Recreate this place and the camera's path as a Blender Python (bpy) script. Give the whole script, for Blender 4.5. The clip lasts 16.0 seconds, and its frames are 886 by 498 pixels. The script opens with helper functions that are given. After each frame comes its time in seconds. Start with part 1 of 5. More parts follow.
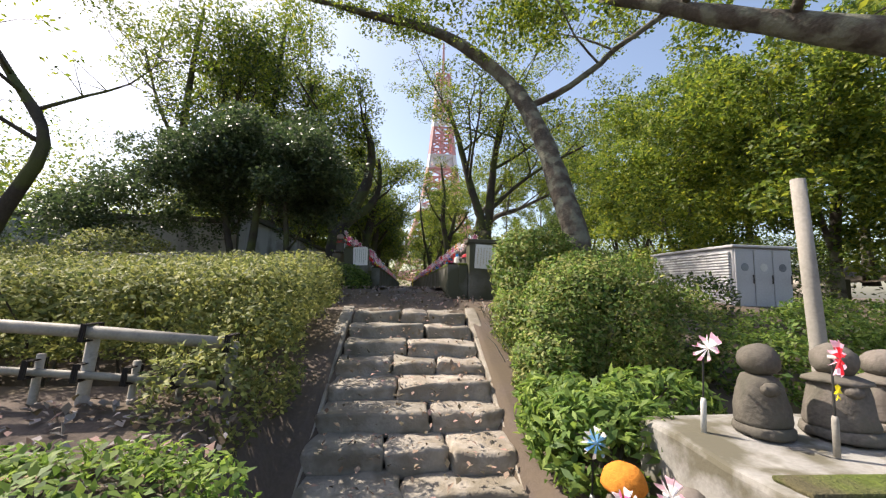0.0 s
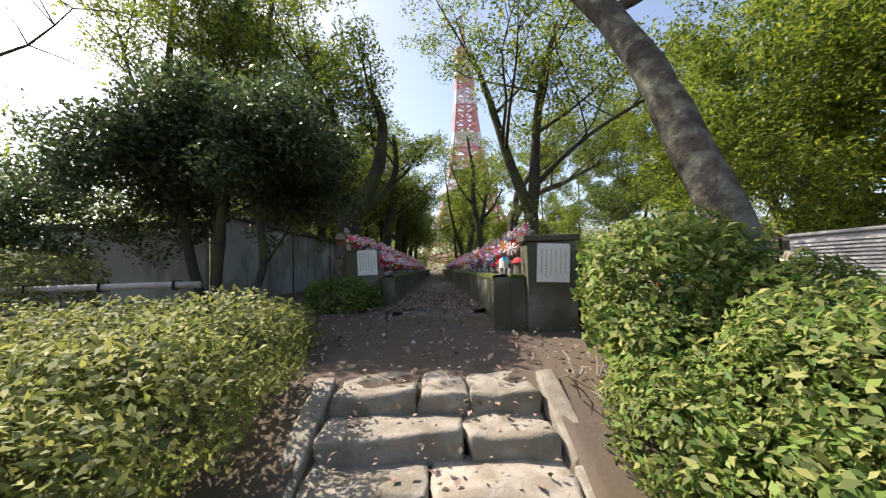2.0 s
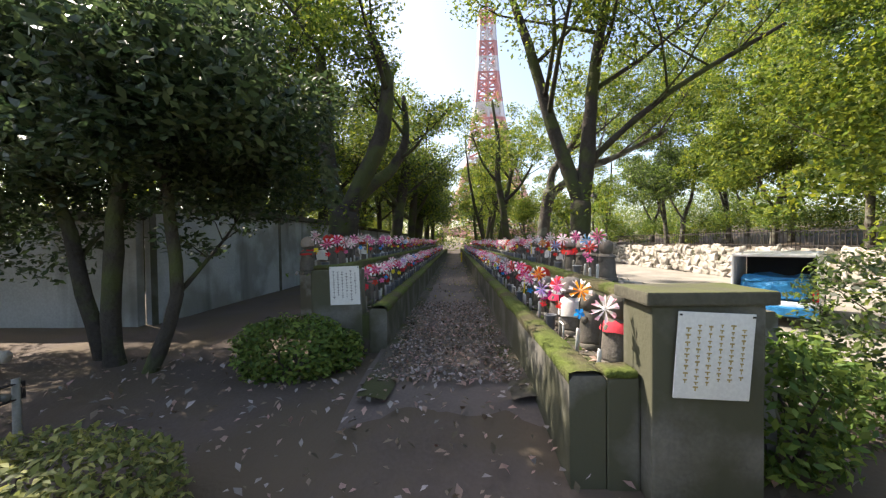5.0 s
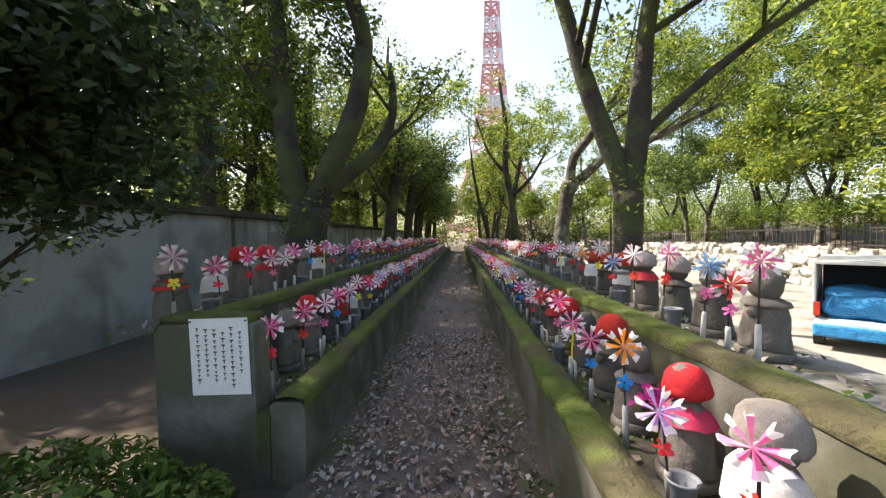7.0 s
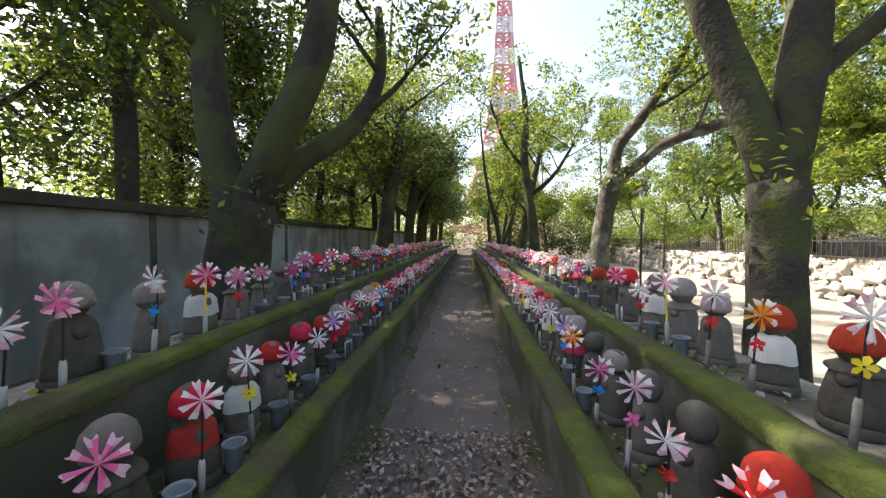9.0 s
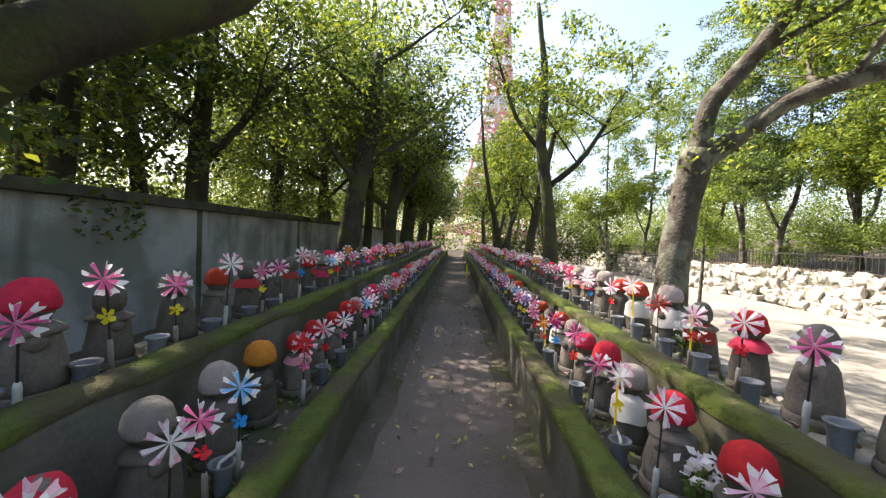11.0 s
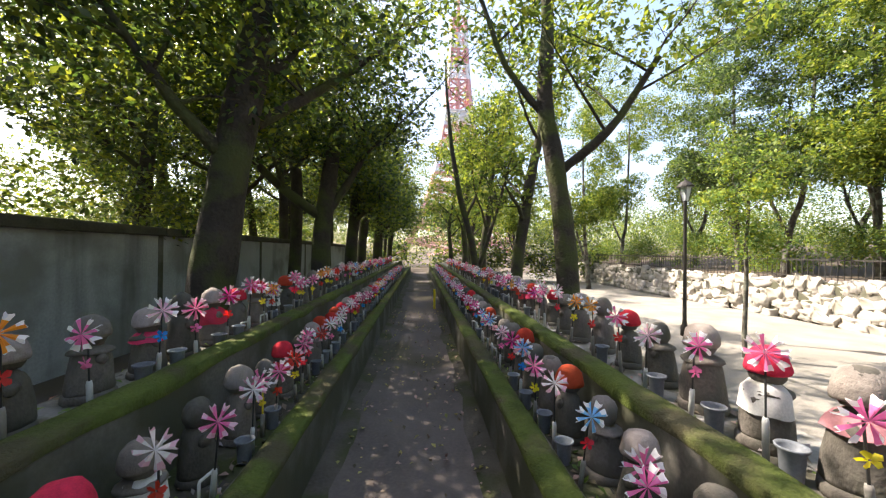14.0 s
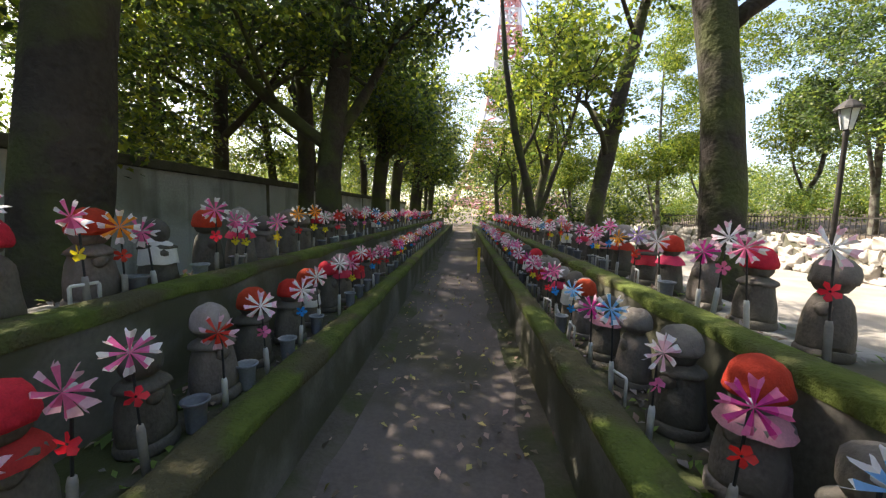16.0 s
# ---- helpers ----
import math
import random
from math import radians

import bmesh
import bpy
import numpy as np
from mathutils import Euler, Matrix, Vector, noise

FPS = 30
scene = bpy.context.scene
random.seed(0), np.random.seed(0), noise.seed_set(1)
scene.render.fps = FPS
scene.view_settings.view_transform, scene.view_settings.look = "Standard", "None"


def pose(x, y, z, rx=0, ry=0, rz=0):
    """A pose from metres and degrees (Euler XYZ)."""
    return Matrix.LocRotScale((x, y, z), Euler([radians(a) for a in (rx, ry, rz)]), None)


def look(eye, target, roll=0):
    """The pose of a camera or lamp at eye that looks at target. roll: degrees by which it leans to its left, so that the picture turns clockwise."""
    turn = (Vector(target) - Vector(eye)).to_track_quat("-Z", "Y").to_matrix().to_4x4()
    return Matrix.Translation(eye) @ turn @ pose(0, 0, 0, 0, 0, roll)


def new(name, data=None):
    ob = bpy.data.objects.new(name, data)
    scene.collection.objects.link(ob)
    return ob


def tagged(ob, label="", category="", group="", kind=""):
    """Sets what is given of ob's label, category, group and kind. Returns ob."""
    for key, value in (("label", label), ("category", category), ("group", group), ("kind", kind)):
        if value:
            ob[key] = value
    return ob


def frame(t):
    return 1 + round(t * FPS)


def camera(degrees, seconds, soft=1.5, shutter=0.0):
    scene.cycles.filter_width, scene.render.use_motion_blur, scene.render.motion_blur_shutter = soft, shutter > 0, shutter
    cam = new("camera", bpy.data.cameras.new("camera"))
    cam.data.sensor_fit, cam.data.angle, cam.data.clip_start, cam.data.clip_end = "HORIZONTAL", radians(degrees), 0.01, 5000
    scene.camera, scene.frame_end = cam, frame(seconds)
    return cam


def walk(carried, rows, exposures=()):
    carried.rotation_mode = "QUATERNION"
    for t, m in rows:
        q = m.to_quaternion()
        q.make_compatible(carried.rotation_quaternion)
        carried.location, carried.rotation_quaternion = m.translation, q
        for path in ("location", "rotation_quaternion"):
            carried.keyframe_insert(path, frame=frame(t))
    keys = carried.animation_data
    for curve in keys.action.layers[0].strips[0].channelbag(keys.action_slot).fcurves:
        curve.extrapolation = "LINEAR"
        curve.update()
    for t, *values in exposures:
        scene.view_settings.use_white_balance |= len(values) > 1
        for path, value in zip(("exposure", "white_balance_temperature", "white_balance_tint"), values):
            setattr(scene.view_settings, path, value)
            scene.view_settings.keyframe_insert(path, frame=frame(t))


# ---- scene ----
cam = camera(100.0, 16.0, soft=1.3)
PATH = [
    (0, (-0.096, 1.024, 1.669), (0.105, 3.003, 1.875), 1.3),
    (0.5, (0.006, 1.849, 1.794), (0.096, 3.842, 1.933), -0.4),
    (1, (-0.039, 2.509, 1.915), (0.091, 4.49, 2.154), 0.2),
    (1.5, (-0.03, 2.994, 1.996), (0.083, 4.979, 2.209), -0.4),
    (2, (0.03, 3.409, 2.197), (0.069, 5.406, 2.301), -1.8),
    (2.5, (0.009, 3.839, 2.305), (0.082, 5.837, 2.366), -1.1),
    (3, (0.08, 4.245, 2.347), (0.113, 6.244, 2.395), -0.0),
    (3.5, (0.116, 4.614, 2.385), (0.021, 6.611, 2.412), 0.9),
    (4, (0.073, 4.86, 2.519), (0.039, 6.86, 2.518), -0.3),
    (6.5, (0.096, 7.16, 2.95), (-0.02, 9.155, 2.893), -1.6),
    (7, (0.174, 7.633, 2.944), (0.089, 9.630, 2.882), -0.9),
    (7.5, (0.188, 8.092, 2.921), (0.066, 10.088, 2.913), 1.3),
    (8, (0.154, 8.544, 2.895), (0.047, 10.540, 2.944), 1.5),
    (8.5, (0.15, 9.153, 3.06), (0.02, 11.149, 3.003), 0.0),
    (11, (0.018, 12.763, 3.120), (-0.052, 14.761, 3.059), 2.3),
    (11.5, (-0.020, 13.330, 3.121), (-0.068, 15.329, 3.168), 0.6),
    (12, (-0.010, 13.877, 3.182), (-0.024, 15.876, 3.218), 1.4),
    (12.5, (-0.058, 14.466, 3.268), (0.040, 16.463, 3.328), -0.0),
    (13, (-0.025, 15.181, 3.209), (0.054, 17.180, 3.241), 0.3),
    (13.5, (0.025, 15.787, 3.190), (0.009, 17.786, 3.134), -0.2),
    (14, (0.065, 16.336, 3.207), (0.184, 18.332, 3.220), 0.6),
    (14.5, (0.126, 16.959, 3.239), (0.149, 18.957, 3.325), 0.1),
    (15, (0.057, 17.511, 3.078), (0.156, 19.508, 3.118), 1.7),
    (15.5, (0.06, 18.06, 3.00), (0.131, 20.057, 2.93), -1.0),
    (16, (0.12, 18.64, 2.91), (0.010, 20.627, 2.71), 1.4),
]
walk(cam, [(t, look(eye, target, roll)) for t, eye, target, roll in PATH], [(0, 0.85, 7100, 14), (2.5, 0.9, 7100, 14), (4, 1.15, 7100, 14), (7, 1.58, 7100, 14), (11.5, 1.74, 7100, 14), (16, 1.72, 7100, 14)])

# ---- world, sun, exposure ----
SUN_AZ, SUN_EL = radians(60), radians(48)          # azimuth to the left of +y
sun_dir = Vector((-math.sin(SUN_AZ) * math.cos(SUN_EL), math.cos(SUN_AZ) * math.cos(SUN_EL), math.sin(SUN_EL)))
world = bpy.data.worlds.new("sky")
scene.world = world
world.use_nodes = True
wn = world.node_tree
sky = wn.nodes.new("ShaderNodeTexSky")
sky.sky_type, sky.sun_disc = "NISHITA", False
sky.sun_elevation, sky.sun_rotation = SUN_EL, -SUN_AZ
sky.dust_density, sky.air_density = 2.0, 1.0
wn.nodes["Background"].inputs["Strength"].default_value = 0.15
wn.links.new(sky.outputs[0], wn.nodes["Background"].inputs["Color"])
sun = new("sun", bpy.data.lights.new("sun", "SUN"))
sun.data.energy, sun.data.angle, sun.data.color = 5.0, radians(0.6), (1.0, 0.95, 0.86)
sun.matrix_world = look(sun_dir * 60, (0, 0, 0))

# ---- materials ----


def material(name, colour, rough=0.8, dark=0.6, scale=8.0, fine=60.0, bump=0.3, bump_dist=0.01, metal=0.0,
             random_by=None, spread=0.35, translucent=0.0, tint=None, tint_scale=2.0, tint_amount=0.5, up_tint=None, spec=0.3, streak=None):
    """Two scales of noise between the colour and its darker shade, an optional second colour in patches or on upward faces, bump."""
    m = bpy.data.materials.new(name)
    m.use_nodes = True
    nt = m.node_tree
    b = nt.nodes["Principled BSDF"]
    co = nt.nodes.new("ShaderNodeTexCoord")

    def noise_node(s, detail=4.0):
        n = nt.nodes.new("ShaderNodeTexNoise")
        n.inputs["Scale"].default_value, n.inputs["Detail"].default_value = s, detail
        nt.links.new(co.outputs["Object"], n.inputs["Vector"])
        return n.outputs["Fac"]

    def mix(fac, a, c):
        x = nt.nodes.new("ShaderNodeMix")
        x.data_type = "RGBA"
        for sock, v in ((x.inputs["Factor"], fac), (x.inputs["A"], a), (x.inputs["B"], c)):
            if isinstance(v, bpy.types.NodeSocket):
                nt.links.new(v, sock)
            elif isinstance(v, (int, float)):
                sock.default_value = v
            else:
                sock.default_value = (*v, 1)
        return x.outputs["Result"]

    def ramp(fac, lo, hi):
        r = nt.nodes.new("ShaderNodeMapRange")
        r.inputs["From Min"].default_value, r.inputs["From Max"].default_value = lo, hi
        nt.links.new(fac, r.inputs["Value"])
        return r.outputs["Result"]

    big, small = noise_node(scale), noise_node(fine, 3.0)
    out = mix(ramp(big, 0.3, 0.7), [v * dark for v in colour], colour)
    out = mix(ramp(small, 0.35, 0.7), out, mix(0.4, out, [min(1, v * 1.25) for v in colour]))
    if tint:
        out = mix(ramp(noise_node(tint_scale, 6.0), 0.62 - tint_amount * 0.35, 0.72 - tint_amount * 0.3), out, tint)
    if up_tint:
        g = nt.nodes.new("ShaderNodeNewGeometry")
        sep = nt.nodes.new("ShaderNodeSeparateXYZ")
        nt.links.new(g.outputs["Normal"], sep.inputs[0])
        mul = nt.nodes.new("ShaderNodeMath")
        mul.operation = "MULTIPLY"
        nt.links.new(ramp(sep.outputs["Z"], 0.3, 0.9), mul.inputs[0])
        nt.links.new(ramp(noise_node(5.0, 5.0), 0.3, 0.55), mul.inputs[1])
        out = mix(mul.outputs[0], out, up_tint)
    if streak:
        mp = nt.nodes.new("ShaderNodeMapping")
        mp.inputs["Scale"].default_value = (1.5, 1.5, 0.16)
        nt.links.new(co.outputs["Object"], mp.inputs["Vector"])
        sn = nt.nodes.new("ShaderNodeTexNoise")
        sn.inputs["Scale"].default_value, sn.inputs["Detail"].default_value = 1.6, 5.0
        nt.links.new(mp.outputs[0], sn.inputs["Vector"])
        out = mix(ramp(sn.outputs["Fac"], 0.54, 0.80), out, streak)
    if random_by:
        if random_by == "island":
            r = nt.nodes.new("ShaderNodeNewGeometry").outputs["Random Per Island"]
        else:
            r = nt.nodes.new("ShaderNodeObjectInfo").outputs["Random"]
        hsv = nt.nodes.new("ShaderNodeHueSaturation")
        v = nt.nodes.new("ShaderNodeMapRange")
        v.inputs["To Min"].default_value, v.inputs["To Max"].default_value = 1 - spread, 1 + spread
        nt.links.new(r, v.inputs["Value"])
        nt.links.new(v.outputs["Result"], hsv.inputs["Value"])
        h = nt.nodes.new("ShaderNodeMapRange")
        h.inputs["To Min"].default_value, h.inputs["To Max"].default_value = 0.5 + spread * 0.06, 0.5 - spread * 0.06
        nt.links.new(r, h.inputs["Value"])
        nt.links.new(h.outputs["Result"], hsv.inputs["Hue"])
        nt.links.new(out, hsv.inputs["Color"])
        out = hsv.outputs["Color"]
    nt.links.new(out, b.inputs["Base Color"])
    b.inputs["Roughness"].default_value, b.inputs["Metallic"].default_value = rough, metal
    b.inputs["Specular IOR Level"].default_value = spec
    if bump:
        bp = nt.nodes.new("ShaderNodeBump")
        bp.inputs["Strength"].default_value, bp.inputs["Distance"].default_value = bump, bump_dist
        nt.links.new(small, bp.inputs["Height"])
        bp2 = nt.nodes.new("ShaderNodeBump")
        bp2.inputs["Strength"].default_value, bp2.inputs["Distance"].default_value = bump, bump_dist * 3
        nt.links.new(big, bp2.inputs["Height"])
        nt.links.new(bp.outputs[0], bp2.inputs["Normal"])
        nt.links.new(bp2.outputs[0], b.inputs["Normal"])
    if translucent:
        tr = nt.nodes.new("ShaderNodeBsdfTranslucent")
        hs = nt.nodes.new("ShaderNodeHueSaturation")
        hs.inputs["Value"].default_value, hs.inputs["Saturation"].default_value = 1.7, 1.05
        nt.links.new(out, hs.inputs["Color"])
        nt.links.new(hs.outputs[0], tr.inputs["Color"])
        ms = nt.nodes.new("ShaderNodeMixShader")
        ms.inputs[0].default_value = translucent
        nt.links.new(b.outputs[0], ms.inputs[1])
        nt.links.new(tr.outputs[0], ms.inputs[2])
        nt.links.new(ms.outputs[0], nt.nodes["Material Output"].inputs["Surface"])
    return m


MOSS = (0.10, 0.13, 0.026)
M_EARTH = material("earth", (0.115, 0.09, 0.075), 0.95, 0.7, 1.3, 35, 0.5, 0.01, tint=(0.11, 0.085, 0.06), tint_scale=1.1, tint_amount=0.5)
M_VERGE = material("mossy_earth", (0.115, 0.098, 0.078), 0.95, 0.6, 3, 40, 0.6, 0.01, tint=(0.065, 0.07, 0.03), tint_scale=2.2, tint_amount=0.45)
M_PATH = material("path_earth", (0.15, 0.122, 0.108), 0.9, 0.7, 1.6, 40, 0.5, 0.006, tint=(0.085, 0.075, 0.05), tint_scale=0.9, tint_amount=0.25)
M_MOSS = material("moss", MOSS, 1.0, 0.5, 7, 70, 0.9, 0.012, tint=(0.085, 0.075, 0.04), tint_scale=2.3, tint_amount=0.42)
M_CONC = material("weathered_concrete", (0.19, 0.18, 0.155), 0.9, 0.5, 2.2, 45, 0.35, 0.006, tint=(0.085, 0.085, 0.055), tint_scale=1.6, tint_amount=0.6, streak=(0.06, 0.06, 0.04))
M_SHELF = material("shelf_stone", (0.30, 0.29, 0.27), 0.9, 0.6, 5, 50, 0.4, 0.006, tint=(0.12, 0.11, 0.08), tint_scale=4, tint_amount=0.5)
M_SOIL = material("dark_soil", (0.10, 0.088, 0.07), 0.95, 0.55, 5, 50, 0.6, 0.01, tint=(0.06, 0.07, 0.025), tint_scale=3, tint_amount=0.5)
M_WALL = material("stained_plaster", (0.46, 0.47, 0.47), 0.85, 0.75, 1.1, 30, 0.15, 0.004, tint=(0.26, 0.26, 0.24), tint_scale=0.8, tint_amount=0.35, streak=(0.10, 0.10, 0.085))
M_WALLCAP = material("wall_cap", (0.10, 0.095, 0.07), 0.95, 0.5, 4, 40, 0.5, 0.008, up_tint=(0.09, 0.10, 0.04))
M_STEP = material("step_stone", (0.34, 0.305, 0.26), 0.85, 0.6, 4, 40, 0.6, 0.012, random_by="object", spread=0.12, tint=(0.22, 0.19, 0.15), tint_scale=5, tint_amount=0.4)
M_STATUE = material("grey_stone", (0.165, 0.145, 0.125), 0.88, 0.55, 9, 70, 0.5, 0.006, random_by="object", spread=0.35, tint=(0.12, 0.11, 0.09), tint_scale=7, tint_amount=0.4)
M_RED = material("red_knit", (0.62, 0.035, 0.03), 0.9, 0.75, 30, 160, 0.6, 0.004, random_by="object", spread=0.25, translucent=0.1)
M_BIB = material("red_cloth", (0.60, 0.05, 0.07), 0.9, 0.75, 12, 120, 0.4, 0.004, random_by="object", spread=0.3, translucent=0.15)
M_PINKCLOTH = material("faded_pink_cloth", (0.62, 0.28, 0.32), 0.9, 0.8, 12, 120, 0.4, 0.004, random_by="object", spread=0.2, translucent=0.15)
M_WHITECLOTH = material("white_cloth", (0.72, 0.70, 0.67), 0.9, 0.8, 12, 120, 0.4, 0.004, random_by="object", spread=0.1, translucent=0.15)
M_VASE = material("grey_plastic", (0.20, 0.215, 0.24), 0.5, 0.7, 10, 80, 0.1, 0.002, random_by="object", spread=0.3)
M_WHITE = material("white_plastic", (0.55, 0.55, 0.53), 0.5, 0.85, 8, 60, 0.1, 0.002)
M_BLACK = material("black_plastic", (0.03, 0.03, 0.03), 0.5, 0.7, 8, 60, 0.1, 0.002)
M_BARK = material("bark", (0.095, 0.08, 0.066), 0.95, 0.45, 3, 26, 0.9, 0.02, tint=(0.16, 0.16, 0.125), tint_scale=4, tint_amount=0.45)
M_BARKD = material("dark_bark", (0.065, 0.055, 0.045), 0.95, 0.5, 3, 26, 0.9, 0.02, tint=(0.07, 0.08, 0.03), tint_scale=2, tint_amount=0.45)
M_LEAF_DARK = material("dark_leaf", (0.052, 0.082, 0.034), 0.38, 0.7, 1.5, 20, 0, random_by="island", spread=0.6, translucent=0.36, spec=0.5)
M_LEAF_MID = material("green_leaf", (0.10, 0.15, 0.032), 0.5, 0.8, 1.0, 20, 0, random_by="island", spread=0.55, translucent=0.42)
M_LEAF_LIGHT = material("yellow_green_leaf", (0.16, 0.20, 0.03), 0.5, 0.8, 1.0, 20, 0, random_by="island", spread=0.5, translucent=0.5)
M_LEAF_AZALEA = material("azalea_leaf", (0.20, 0.225, 0.075), 0.65, 0.7, 2.0, 20, 0, random_by="island", spread=0.55, translucent=0.3)
M_LEAF_FRESH = material("fresh_leaf", (0.15, 0.235, 0.055), 0.6, 0.7, 2.0, 20, 0, random_by="island", spread=0.45, translucent=0.35)
M_LITTER = material("dead_leaf", (0.27, 0.20, 0.15), 0.8, 0.6, 3.0, 40, 0, random_by="island", spread=0.75, translucent=0.1)
M_LITTERY = material("yellow_leaf", (0.42, 0.36, 0.12), 0.7, 0.7, 3.0, 40, 0, random_by="island", spread=0.4, translucent=0.1)
M_PEBBLE = material("pebble", (0.33, 0.29, 0.27), 0.85, 0.7, 6.0, 40, 0, random_by="island", spread=0.5)
M_BAMBOO = material("weathered_bamboo", (0.36, 0.33, 0.29), 0.6, 0.6, 8, 60, 0.3, 0.003, random_by="object", spread=0.3)
M_TWINE = material("black_twine", (0.025, 0.02, 0.018), 0.9, 0.7, 20, 90, 0.4, 0.003)
M_PAPER = material("sign_paper", (0.74, 0.73, 0.70), 0.6, 0.92, 5, 60, 0.05, 0.001)
M_INK = material("faded_ink", (0.12, 0.11, 0.11), 0.8, 0.8, 20, 60, 0)
M_OCHRE = material("ochre_ink", (0.45, 0.34, 0.14), 0.8, 0.8, 20, 60, 0)
M_GREYMETAL = material("grey_painted_metal", (0.44, 0.44, 0.46), 0.5, 0.8, 2, 40, 0.05, 0.002)
M_LOUVRE = material("pale_louvre", (0.60, 0.60, 0.62), 0.5, 0.85, 4, 40, 0.05, 0.002)
M_IRON = material("dark_iron", (0.05, 0.045, 0.04), 0.6, 0.7, 10, 60, 0.2, 0.002, metal=0.3)
M_LAMPGLASS = material("milky_lamp_glass", (0.6, 0.62, 0.62), 0.3, 0.9, 4, 30, 0)
M_PALE = material("pale_retaining_stone", (0.43, 0.40, 0.36), 0.9, 0.75, 1.5, 30, 0.4, 0.01, random_by="object", spread=0.18, tint=(0.33, 0.30, 0.25), tint_scale=1.2, tint_amount=0.45)
M_COURT = material("pale_sand", (0.30, 0.275, 0.24), 0.95, 0.55, 1.0, 40, 0.3, 0.006)
# distance haze is put into the tower's red, paling it towards pink
M_TOWER_HAZED_RED = material("tower_hazed_red", (0.64, 0.33, 0.32), 0.6, 0.9, 1, 10, 0)
M_TOWER_W = material("tower_white", (0.75, 0.72, 0.72), 0.6, 0.9, 1, 10, 0)
M_CARW = material("white_car_paint", (0.75, 0.75, 0.75), 0.25, 0.95, 2, 20, 0, spec=0.5)
M_CARB = material("blue_tarpaulin", (0.03, 0.25, 0.55), 0.4, 0.7, 6, 40, 0.6, 0.02)
M_TYRE = material("rubber", (0.03, 0.03, 0.03), 0.8, 0.8, 10, 60, 0.1, 0.003)
M_CARDARK = material("dark_interior", (0.05, 0.05, 0.055), 0.6, 0.8, 10, 60, 0)
M_STUMP = material("grey_post_wood", (0.30, 0.28, 0.25), 0.9, 0.7, 5, 50, 0.4, 0.006)
M_FADED = material("faded_knit", (0.34, 0.29, 0.26), 0.95, 0.75, 30, 160, 0.6, 0.004, random_by="object", spread=0.4, translucent=0.1)
M_STRAW = material("orange_knit", (0.60, 0.22, 0.03), 0.9, 0.75, 30, 160, 0.6, 0.004)

PETAL_COLOURS = {
    "petal_white": (0.85, 0.80, 0.82), "petal_pale": (0.80, 0.52, 0.62), "petal_pink": (0.80, 0.20, 0.42),
    "petal_magenta": (0.66, 0.06, 0.32), "petal_red": (0.72, 0.05, 0.05), "petal_lilac": (0.52, 0.36, 0.70),
    "petal_blue": (0.22, 0.48, 0.78), "petal_orange": (0.85, 0.35, 0.05), "petal_yellow": (0.82, 0.68, 0.06), "petal_sky": (0.02, 0.30, 0.75)}
PETAL = {k: material(k, c, 0.45, 0.9, 8, 60, 0, random_by="object", spread=0.12, translucent=0.35, spec=0.4) for k, c in PETAL_COLOURS.items()}

# ---- mesh helpers ----


